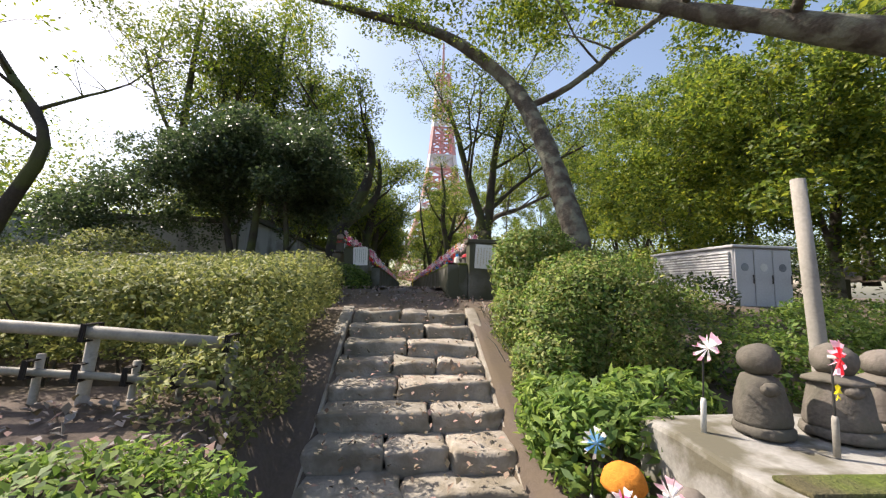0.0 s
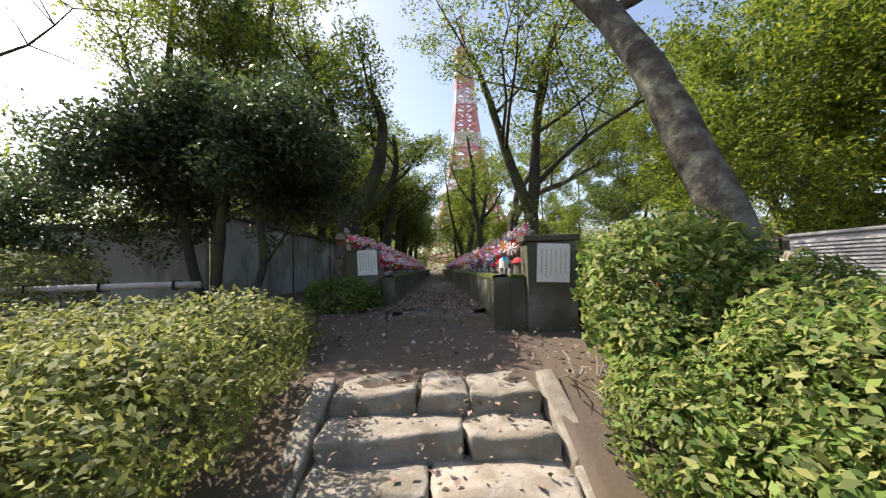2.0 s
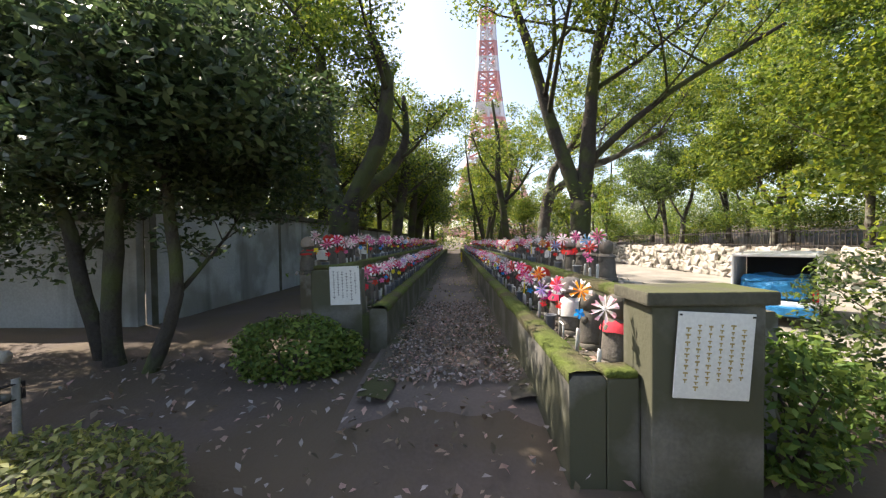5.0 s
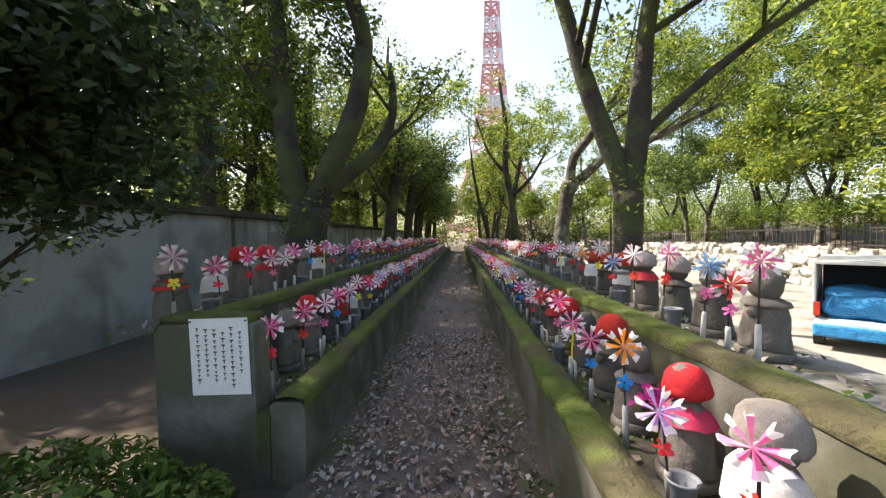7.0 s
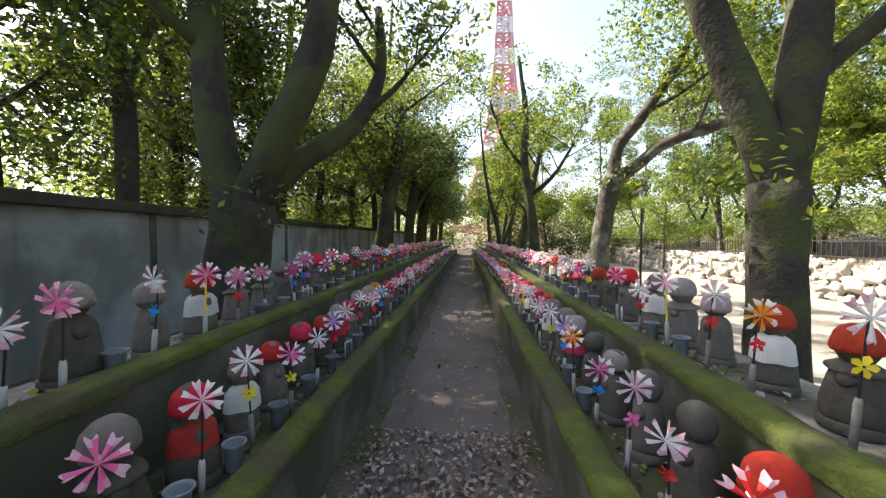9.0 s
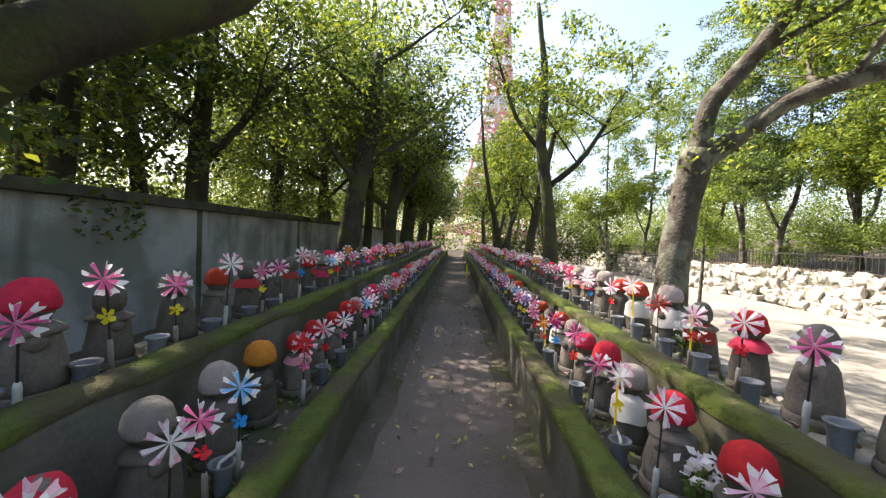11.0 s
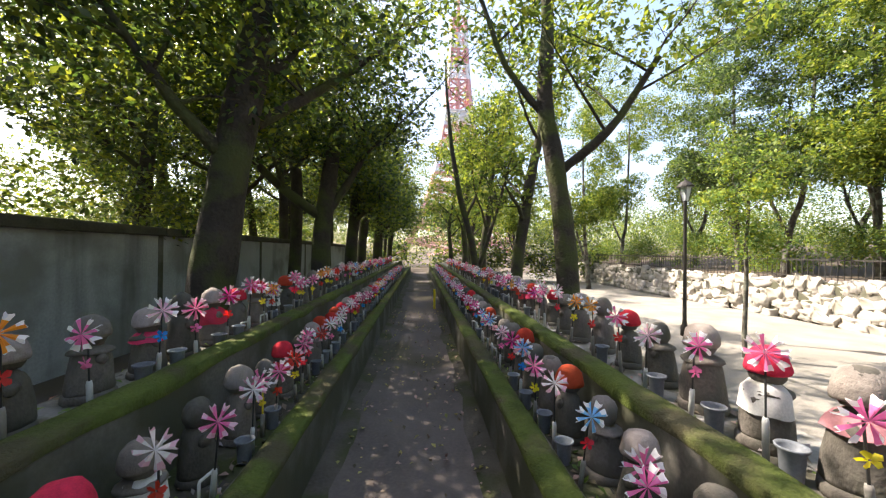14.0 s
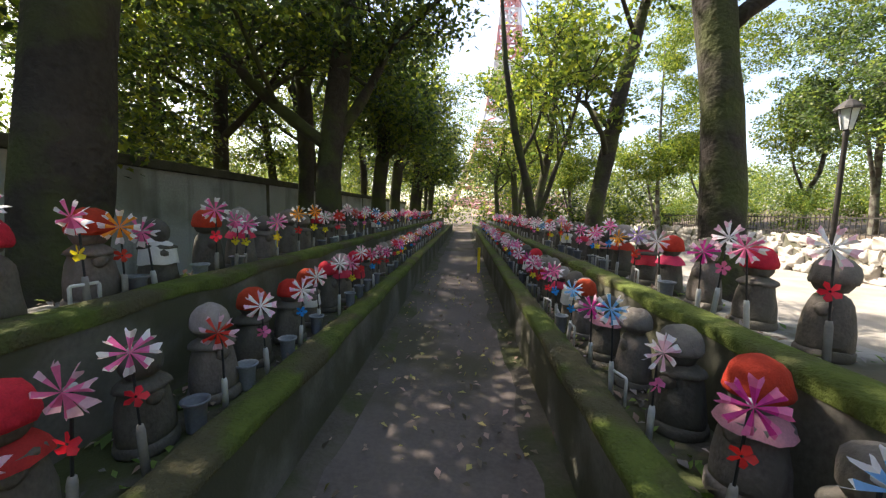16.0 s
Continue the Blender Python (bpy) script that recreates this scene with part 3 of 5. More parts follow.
part("backing", Geo().box(WALL_X + 0.16, WALL_X + 0.6, 12, 58, 0.2, WALL_TOP - .06), M_CONC, retaining)
variants = [bevelled(0, 0.34, 0, 0.62, 0, 0.44, 0.09, 1, 2, 0.13, 40 + i).mesh("wall_stone", [M_PALE], True) for i in range(7)]
rnd = random.Random(3)
for r in range(4):
    y = 12.0 + rnd.uniform(0, .4)
    while y < 57:
        k = rnd.uniform(.65, 1.5)
        part("wall_stone", variants[rnd.randrange(7)], M_PALE, retaining, m=Matrix.Translation((WALL_X - 0.06 + r * 0.05 + rnd.uniform(-.06, .06), y, COURT - 0.06 + r * 0.39 + rnd.uniform(-.06, .06))) @ pose(0, 0, 0, rnd.uniform(-14, 14), rnd.uniform(-6, 6), rnd.uniform(-8, 8)) @ Matrix.Diagonal((1, k, rnd.uniform(.85, 1.2), 1)))
        y += .60 * k
fence = tagged(new("iron_fence"), "dark iron railing on the retaining wall", "fence", kind="structure")
for z in (WALL_TOP + .12, WALL_TOP + .72):
    part("rail", Geo().box(WALL_X + 0.28, WALL_X + 0.32, 12, 58, z, z + 0.045), M_IRON, fence)
picket = Geo().box(-0.011, 0.011, -0.011, 0.011, 0, 0.95).mesh("picket", [M_IRON])
for j in range(230):
    part("picket", picket, M_IRON, fence, m=Matrix.Translation((WALL_X + 0.30, 12.1 + j * 0.2, WALL_TOP - .10)))
bank = Geo()
bank.add([(x, y, WALL_TOP - .12 + (x - WALL_X) * 0.10 + 0.25 * noise.noise(Vector((x * .3, y * .3, 5)))) for y in range(8, 64, 4) for x in (WALL_X + .55, 17, 20, 25, 34)],
         [(j * 5 + i, j * 5 + i + 1, (j + 1) * 5 + i + 1, (j + 1) * 5 + i) for j in range(13) for i in range(4)])
put("wood_floor", bank, M_EARTH, "dark earth floor of the wood above the wall", "ground", kind="structure", smooth=True)

# long plaster wall on the left with a dark cap, and its return
wall = tagged(new("wall_left"), "stained grey plaster wall with a dark mossy cap", "wall", kind="structure")
LW = -4.4
for j in range(9):
    y0 = 11.0 + j * 4.0
    part("wall_panel", bevelled(LW - 0.14, LW, y0 + 0.006, y0 + 3.994, 1.3, 3.42, 0.006, 1), M_WALL, wall)
    part("cap", bevelled(LW - 0.24, LW + 0.10, y0 + 0.004, y0 + 3.996, 3.42, 3.56, 0.02, 2, 1, 0.012, j), M_WALLCAP, wall)
    part("pilaster", bevelled(LW, LW + 0.012, y0 - 0.06, y0 + 0.06, 1.3, 3.42, 0.004, 1), M_CONC, wall)
wall2 = tagged(new("wall_return"), "stained plaster wall end behind the thicket", "wall", kind="structure")
part("wall_panel", bevelled(-11, LW - 0.14, 10.86, 11.0, 1.2, 3.16, 0.006, 1), M_WALL, wall2)
part("cap", bevelled(-11, LW - 0.10, 10.78, 11.08, 3.16, 3.30, 0.02, 2, 1, 0.012, 77), M_WALLCAP, wall2)

# notice boards at the ends of the terraces
def notice(name, label, m, w, h, ink, cols, seed, edge=False):
    """White paper in a clear sleeve with columns of faded brush writing as bars."""
    rnd = random.Random(seed)
    root = new(name)
    root.matrix_world = m
    part("sheet", bevelled(-w / 2, w / 2, -0.006, 0, -h / 2, h / 2, 0.002, 1), M_PAPER, root)
    gg = Geo()
    for c in range(cols):
        x = w * (0.36 - 0.72 * c / (cols - 1))
        z = h * rnd.uniform(0.30, 0.40)
        while z > -h * rnd.uniform(0.2, 0.4):
            a = h * rnd.uniform(0.035, 0.06)
            b = w * rnd.uniform(0.018, 0.034)
            gg.box(x - b, x + b, -0.0085, -0.0065, z - a * 0.35, z)
            gg.box(x - b * 0.25, x + b * 0.25, -0.0085, -0.0065, z - a * 1.0, z - a * 0.2)
            z -= a * 1.5
    part("writing", gg, ink, root, "columns of faded brush strokes", kind="stuff")
    for sx in (-1, 1):
        part("pin", Geo().box(sx * w * 0.47 - 0.006, sx * w * 0.47 + 0.006, -0.010, -0.0062, h * 0.455, h * 0.475), M_IRON, root)
    return tagged(root, label, "sign")


notice("notice", "white paper notice with faded writing on a concrete end wall", pose(-1.1, Y_LEFT - 0.012, 2.33, 0, -1.5, 0), 0.32, 0.41, M_INK, 6, 3)
notice("notice", "white laminated notice with ochre writing on a stone block", pose(1.30, Y_RIGHT - 0.13, 2.22, 2, 3, 0), 0.36, 0.42, M_OCHRE, 6, 8)
g = bevelled(1.02, 1.56, Y_RIGHT - 0.11, Y_RIGHT + 0.19, 1.45, 2.46, 0.015, 2, 1, 0.008, 4)
part_block = put("end_block", g, M_CONC, "weathered concrete block at the terrace end", "block", kind="structure", smooth=False)
put("end_cap", bevelled(0.98, 1.60, Y_RIGHT - 0.15, Y_RIGHT + 0.22, 2.463, 2.53, 0.012, 2, 1, 0.005, 6), M_WALLCAP, "dark slab on the terrace end block", "slab", kind="structure")

put("end_block", bevelled(-1.46, -0.92, Y_LEFT - 0.004, Y_LEFT + 0.17, 1.45, 2.50, 0.015, 2, 1, 0.003, 14), M_CONC, "weathered concrete block at the terrace end", "block", kind="structure")
put("end_moss", bevelled(-1.45, -0.94, Y_LEFT + 0.004, Y_LEFT + 0.165, 2.495, 2.545, 0.02, 2, 2, 0.012, 15), M_MOSS, "moss cushion on the terrace end block", "moss", kind="structure", smooth=True)
put("end_curb", bevelled(HALF + .19, 1.015, Y_RIGHT - 0.01, Y_RIGHT + 0.16, 1.45, CURB - .01, 0.012, 2, 1, 0.004, 16), M_CONC, "concrete curb closing the terrace end", "curb", kind="structure")
put("end_curb_moss", bevelled(HALF + .18, 1.01, Y_RIGHT - 0.015, Y_RIGHT + 0.155, CURB - .015, CURB + .03, 0.02, 2, 2, 0.012, 17), M_MOSS, "moss on the curb at the terrace end", "moss", kind="structure", smooth=True)

# ---- tower far off ----
tower = tagged(new("lattice_tower"), "distant red and white steel lattice tower", "tower")
tower.location = (27, 300, -4)


def half_width(z):
    return 42 * math.exp(-z / 62) + 2.8


levels = [0, 14, 27, 40, 52, 64, 76, 88, 100, 112, 124, 136, 148, 160, 172, 184]
for i in range(len(levels) - 1):
    z0, z1 = levels[i], levels[i + 1]
    a, b = half_width(z0), half_width(z1)
    gg = Geo()
    cs0 = [(sx * a, sy * a, z0) for sx, sy in ((-1, -1), (1, -1), (1, 1), (-1, 1))]
    cs1 = [(sx * b, sy * b, z1) for sx, sy in ((-1, -1), (1, -1), (1, 1), (-1, 1))]
    for k in range(4):
        n = (k + 1) % 4
        gg.tube([cs0[k], cs1[k]], 1.5, 4)
        gg.tube([cs0[k], cs1[n]], 0.95, 4)
        gg.tube([cs0[n], cs1[k]], 0.95, 4)
        gg.tube([cs1[k], cs1[n]], 1.0, 4)
        m0 = [(cs0[k][q] + cs0[n][q]) / 2 for q in range(3)]
        m1 = [(cs1[k][q] + cs1[n][q]) / 2 for q in range(3)]
        gg.tube([m0, m1], 0.95, 4)
    part("tower_section", gg, M_TOWER_W if i in (5, 8, 11, 13) else M_TOWER_HAZED_RED, tower, kind="stuff")
part("observation_deck", bevelled(-9, 9, -9, 9, 104, 112, .8, 1), M_TOWER_W, tower)
part("mast", Geo().tube([(0, 0, 184), (0, 0, 215)], [1.6, 0.7], 6), M_TOWER_HAZED_RED, tower)

# ---- trees ----
tree("leaning_tree", [[(2.62, 6.45, 1.3, .21), (2.55, 6.5, 2.4, .19), (2.42, 6.85, 3.4, .18), (2.25, 7.2, 4.4, .165), (1.85, 7.95, 5.8, .14), (0.6, 8.6, 7.15, .11), (-1.1, 9.0, 7.8, .08), (-2.6, 9.2, 8.2, .04)],
                      [(2.05, 7.6, 5.1, .07), (2.9, 7.4, 5.5, .06), (3.9, 7.0, 6.3, .05), (5.2, 6.4, 7.1, .03)]],
     "leaning cherry tree with mottled grey bark and thin foliage", M_BARK, crown=[((-.2, 8.4, 7.9), (2.4, 1.7, .6), 1.6), ((1.6, 7.4, 7.0), (1.2, 1.2, .5), .8)], leaf=[M_LEAF_LIGHT, M_LEAF_MID], count=20000, size=.08, limbs=8, clump=.6, spread=1.6, seed=3)
tree("overhanging_tree", [[(5.9, 2.3, .3, .21), (5.6, 2.6, 1.8, .19), (5.0, 3.2, 3.4, .17), (4.2, 3.9, 4.15, .15), (3.4, 4.6, 4.8, .11), (2.4, 5.4, 5.6, .06)]], "mottled tree leaning over the ledge", M_BARK, leaf=[M_LEAF_LIGHT, M_LEAF_MID], count=2600, size=.10, limbs=6, clump=.5, spread=1.3, seed=4)
tree("forked_tree", [[(2.5, 12.8, 1.4, .21), (2.48, 12.8, 2.6, .19), (2.5, 12.85, 3.5, .19)], [(2.5, 12.85, 3.4, .15), (2.3, 12.9, 4.1, .14), (1.95, 13.0, 5.2, .12), (1.6, 13.1, 6.6, .09), (1.2, 13.3, 8.0, .05)],
                     [(2.52, 12.85, 3.4, .15), (2.62, 12.8, 4.4, .14), (2.72, 12.8, 5.6, .12), (2.9, 12.7, 7.0, .08), (3.3, 12.5, 8.4, .04)],
                     [(2.6, 12.85, 4.2, .07), (3.2, 12.6, 4.8, .06), (4.1, 12.2, 5.5, .05), (5.4, 11.8, 6.2, .03)]],
     "forked cherry tree behind the upper shelf", M_BARKD, crown=[((3.2, 12.6, 7.6), (2.4, 2.0, 1.2), 1.6)], leaf=[M_LEAF_LIGHT, M_LEAF_MID], count=17000, size=.085, limbs=6, clump=.75, spread=2.0, seed=5)
tree("spreading_tree", [[(2.95, 17.9, 1.4, .25), (2.95, 17.9, 2.6, .21), (3.05, 17.9, 3.6, .19), (3.2, 17.9, 4.4, .19)], [(3.2, 17.9, 4.3, .14), (3.3, 17.85, 5.0, .12), (3.7, 17.7, 5.6, .11), (4.3, 17.5, 6.6, .07), (4.7, 17.5, 7.6, .04)],
                        [(3.2, 17.9, 4.2, .14), (3.6, 17.7, 4.6, .12), (4.1, 17.4, 5.0, .11), (4.9, 17.0, 5.25, .09), (6.2, 16.5, 5.9, .05)]],
     "knotty cherry tree with spreading limbs", M_BARK, crown=[((4.4, 17.4, 7.0), (2.2, 2.0, 1.0), 1.4)], leaf=[M_LEAF_LIGHT, M_LEAF_MID], count=15000, size=.085, limbs=5, clump=.75, spread=1.9, seed=8)
tree("upright_tree", [[(2.4, 22.0, 1.4, .21), (2.35, 22.0, 2.8, .175), (2.2, 22.0, 4.2, .15), (2.0, 22.1, 5.6, .13), (2.05, 22.2, 7.2, .09), (1.8, 22.2, 9.0, .05)],
                      [(2.25, 22, 4.5, .08), (2.8, 21.7, 5.0, .06), (3.4, 21.4, 6.0, .04)], [(2.15, 22.1, 5.2, .07), (1.4, 22.2, 6.2, .05), (0.9, 22.3, 7.6, .03)]],
     "tall dark cherry trunk with thin upper limbs", M_BARKD, leaf=[M_LEAF_LIGHT, M_LEAF_MID], count=4500, size=.11, limbs=5, clump=.55, spread=1.5, seed=11)
tree("upright_tree", [[(2.5, 25.9, 1.4, .19), (2.6, 25.9, 3, .16), (2.9, 25.9, 5, .13), (3.3, 25.9, 7, .08)]], "dark trunk leaning away from the path", M_BARKD, leaf=[M_LEAF_LIGHT, M_LEAF_MID], count=5000, size=.12, limbs=6, clump=.7, spread=1.7, seed=12)
tree("bare_tree", [[(2.0, 28.2, 1.4, .13), (1.75, 28.2, 3.2, .11), (1.3, 28.2, 5.0, .09), (0.95, 28.2, 7.0, .06), (0.8, 28.2, 9.2, .03)], [(1.9, 28.2, 2.6, .08), (2.4, 28.2, 4.2, .06), (2.9, 28.3, 6.0, .04)],
                   [(1.5, 28.2, 4.3, .05), (2.0, 28.3, 5.6, .04), (2.2, 28.3, 7.4, .02)]],
     "thin nearly bare tree with fine twigs", M_BARKD, leaf=[M_LEAF_LIGHT], count=1500, size=.11, limbs=7, clump=.5, spread=1.5, seed=14)
for i, (x, y) in enumerate(((2.7, 31.5), (2.4, 35.0), (3.1, 39.0), (2.3, 43.0))):
    tree("row_tree", [[(x, y, 1.4, .17), (x - .1, y, 3.2, .15), (x + .2 * (-1) ** i, y, 5.2, .12), (x + .3, y, 7.6, .06)]], "cherry tree in the row beside the terrace", M_BARKD, leaf=[M_LEAF_MID, M_LEAF_LIGHT], count=5000, size=.15, limbs=6, clump=.9, spread=1.8, seed=20 + i, group="cherry row")
# left of the path
tree("forked_evergreen", [[(-2.55, 14.0, 1.4, .40), (-2.5, 14.0, 2.6, .34), (-2.4, 14.0, 3.5, .32)], [(-2.45, 14, 3.3, .22), (-2.0, 14, 4.2, .20), (-1.55, 14, 5.2, .18), (-1.4, 14, 6.4, .14), (-1.7, 13.9, 7.4, .07)],
                          [(-2.5, 14, 3.3, .22), (-2.75, 14, 4.4, .20), (-2.85, 14, 6, .16), (-2.9, 14, 7.2, .09)],
                          [(-2.4, 14.1, 3.3, .20), (-2.15, 14.5, 3.95, .17), (-1.5, 15.2, 4.7, .14), (-1.2, 15.6, 5.6, .10), (-1.3, 15.9, 6.8, .05)]],
     "massive forked evergreen with mossy dark trunk", M_BARKD, crown=[((-3.2, 14.2, 7.0), (2.0, 2.0, .7), 1.6)], leaf=[M_LEAF_LIGHT, M_LEAF_MID], count=9000, size=.10, limbs=3, clump=.75, spread=1.6, seed=30)
tree("evergreen", [[(-2.45, 20.8, 1.4, .27), (-2.38, 20.8, 2.6, .24), (-2.15, 20.8, 4.2, .21), (-1.9, 20.8, 5.6, .18), (-1.8, 20.8, 7.0, .10)]],
     "thick evergreen trunk with moss beside the wall", M_BARKD, crown=[((-2.1, 21.3, 5.9), (1.9, 1.9, .8), 2.2), ((-3.6, 20.6, 5.6), (1.6, 1.6, .8), 1.0), ((-2.8, 22.0, 5.5), (1.3, 1.2, .7), 1.4)], leaf=[M_LEAF_MID, M_LEAF_DARK, M_LEAF_LIGHT], count=17000, size=.11, limbs=6, clump=.8, spread=2.0, seed=33)
tree("evergreen", [[(-2.15, 24.8, 1.4, .23), (-2.15, 24.8, 3.4, .2), (-2.0, 24.8, 4.8, .18), (-1.8, 24.8, 6.4, .1)], [(-2.1, 24.8, 3.9, .12), (-2.9, 24.6, 4.5, .1), (-3.6, 24.4, 5.2, .06)], [(-2.1, 24.8, 4.0, .11), (-1.5, 24.9, 4.9, .08), (-1.0, 25, 6, .05)]],
     "dark evergreen with crooked limbs", M_BARKD, crown=[((-2.1, 25.0, 5.8), (1.9, 1.9, 1.0), 2.0)], leaf=[M_LEAF_MID, M_LEAF_DARK, M_LEAF_LIGHT], count=13000, size=.11, limbs=6, clump=.8, spread=1.9, seed=35)
for i, (x, y) in enumerate(((-2.2, 28.6), (-2.4, 32.0), (-2.2, 35.6), (-2.5, 39.5), (-2.2, 43.5))):
    tree("row_evergreen", [[(x, y, 1.4, .22), (x, y, 3.2, .2), (x + .15, y, 5.0, .16), (x + .1, y, 6.8, .08)]], "evergreen in the row beside the wall", M_BARKD, crown=[((x + .2, y, 5.7), (1.9, 1.9, 1.6), 2.0)], leaf=[M_LEAF_MID, M_LEAF_DARK, M_LEAF_LIGHT], count=12000, size=.13, limbs=5, clump=.9, spread=1.6, seed=40 + i, group="evergreen row")
# tall light trees that rise over the thicket
for i, (x, y, h) in enumerate(((-5.3, 15.4, 12.0), (-8.2, 15.0, 12.0), (-7.0, 18.5, 12.0), (-5.0, 30.0, 15.0), (-4.9, 36.5, 16.0), (-3.4, 26.5, 13.0), (-3.0, 47.0, 17.0), (-6.8, 44.0, 17.0))):
    tree("tall_tree", [[(x, y, 1.3, .17), (x + .15, y, 4.5, .15), (x - .1, y, 7.5, .12), (x + .2, y, h, .05)], [(x + .05, y, 5.2, .08), (x + .9, y, 7.2, .07), (x + 1.4, y, 9.6, .04)], [(x, y, 6.0, .07), (x - 1.0, y, 8.0, .06), (x - 1.7, y, 10.2, .03)]],
         "tall slender tree with light airy foliage", M_BARKD, leaf=[M_LEAF_LIGHT, M_LEAF_MID], count=13000, size=.11, limbs=9, clump=.9, spread=2.2, seed=150 + i, group="tall trees over the thicket")
for i, (x, y, r, lean) in enumerate(((-4.95, 19.6, .21, .35), (-5.9, 19.4, .12, -.5), (-5.0, 26.2, .16, .3), (-5.2, 31.5, .16, -.2))):
    tree("wall_tree", [[(x, y, 1.3, r), (x + .05, y, 3.6, r * .9), (x + lean * .4, y, 5.4, r * .75), (x + lean, y, 7.4, r * .5), (x + lean * 1.3, y, 9.2, r * .2)], [(x + .1, y, 4.3, r * .45), (x + 1.0, y - .2, 5.0, r * .35), (x + 1.9, y - .3, 6.1, r * .15)], [(x + lean * .3, y, 5.0, r * .4), (x - 1.1, y - .3, 5.7, r * .3), (x - 2.1, y - .4, 6.9, r * .12)]],
         "dark tree with bent limbs just behind the plaster wall", M_BARKD, crown=[((x, y, 7.4), (2.6, 2.2, 1.6), 1.6)], leaf=[M_LEAF_MID, M_LEAF_LIGHT], count=6500, size=.10, limbs=6, clump=.75, spread=1.9, seed=170 + i, group="dark trees behind the wall")
# dense thicket left of the stair head
tree("dense_evergreen", [[(-3.3, 9.2, 1.3, .09), (-3.35, 9.2, 2.4, .08), (-3.2, 9.2, 3.6, .06)], [(-3.6, 9.4, 1.4, .08), (-3.9, 9.4, 2.6, .07), (-4.2, 9.4, 3.8, .05)], [(-2.9, 9.0, 1.4, .07), (-2.6, 9.1, 2.3, .06), (-2.7, 9.1, 3.6, .04)]],
     "dense dark evergreen with several slender trunks", M_BARKD, crown=[((-3.5, 9.6, 4.3), (1.8, 1.4, 1.1), 3.6), ((-5.2, 9.5, 3.6), (1.3, 1.1, 1.2), 2.2), ((-2.4, 9.4, 4.6), (.8, .6, 1.0), 1.6), ((-4.3, 8.6, 4.1), (1.2, .6, .8), 1.4), ((-6.6, 9.6, 3.2), (1.2, 1.0, 1.0), 1.6), ((-2.1, 9.6, 3.9), (.9, .7, 1.0), 2.2), ((-3.2, 8.9, 4.4), (1.3, .7, .8), 2.2), ((-2.2, 8.25, 3.95), (.9, .6, .6), 2.2)], leaf=[M_LEAF_DARK], count=72000, size=.08, limbs=3, clump=.55, spread=.9, seed=50)
# bare-branched trees against the sky by the lower fence
for i, (x, y, s) in enumerate(((-7.2, 8.0, 1), (-10.5, 9.5, -1))):
    tree("sparse_tree", [[(x, y, .8, .13), (x + .1, y, 2.4, .12), (x + .75 * s, y, 4.0, .10), (x + .1 * s, y, 5.2, .07), (x - .9 * s, y, 6.6, .04)]], "crooked tree with nearly bare branches", M_BARKD, leaf=[M_LEAF_LIGHT], count=700, size=.10, limbs=6, clump=.5, spread=1.9, seed=60 + i)
# trees behind the left wall, and the tall ones over the thicket
for i, (x, y, h) in enumerate(((-6.3, 14.5, 8.6), (-5.9, 18.0, 8.2), (-7.0, 21.0, 9.0), (-5.9, 24.5, 8.4), (-7.5, 27.5, 9), (-6.2, 31, 8.5), (-7.5, 36, 9), (-6, 41, 9), (-10.5, 22, 10), (-10.5, 30, 10))):
    lean = .5 * math.sin(i * 2.3)
    tree("garden_tree", [[(x, y, 1.3, .17), (x + lean * .3, y, 3.6, .15), (x + lean, y, 6.0, .11), (x + lean * 1.3, y, h, .05)]], "leafy tree standing behind the plaster wall", M_BARKD, crown=[((x + lean, y, h * .68), (2.6, 2.4, 3.0), 3.0)], leaf=[M_LEAF_MID, M_LEAF_DARK, M_LEAF_LIGHT], count=17000, size=.12, limbs=6, clump=.8, spread=2.0, seed=70 + i, group="garden trees behind the wall")
# wood on the bank above the right-hand wall and round the foot of the steps
right_wood = [(15.6, 20, 2.3, 10.5), (15.2, 31, 2.3, 12), (15.5, 12, 2.3, 10), (16, 16.5, 2.3, 11), (17.5, 20.5, 2.4, 12), (15.8, 24.5, 2.3, 11), (17, 29, 2.4, 13), (16, 34, 2.3, 13), (17.5, 39, 2.4, 15), (16, 45, 2.3, 16), (20, 14, 2.6, 13), (21, 23, 2.7, 14), (21, 33, 2.7, 16),
              (11.0, 9.5, .9, 8.5), (13.5, 6.0, .8, 8.5), (9.5, 13.0, .8, 8.0), (16.5, 8.5, .9, 9.5), (11.5, 41, .75, 15), (8.0, 46, .9, 15), (5.6, 50, 1.4, 14), (18, 26, 2.4, 14)]
for i, (x, y, z, h) in enumerate(right_wood):
    lean = .7 * math.sin(i * 1.7)
    tree("woodland_tree", [[(x, y, z - .15, .16), (x + lean * .4, y, z + 2.0, .13), (x + lean, y - .2, z + 3.8, .10), (x + lean * 1.6, y - .3, z + h * .75, .04)], [(x + lean * .4, y, z + 1.6, .08), (x - .7, y - .2, z + 3.0, .07), (x - 1.2, y - .3, z + 4.6, .03)]],
         "leafy woodland tree with a pale slanting trunk", M_BARK, crown=[((x - .4, y, z + h * .72), (3.8, 3.4, h * .40), 4.0), ((x - 1.4, y - 1.0, z + h * .34), (2.4, 2.2, 1.5), 1.6)], leaf=[M_LEAF_MID, M_LEAF_DARK] if i % 3 == 1 and z > 1 else [M_LEAF_LIGHT, M_LEAF_MID], count=29000, size=.135, limbs=6, clump=.8, spread=2.0, seed=90 + i, group="woodland trees")
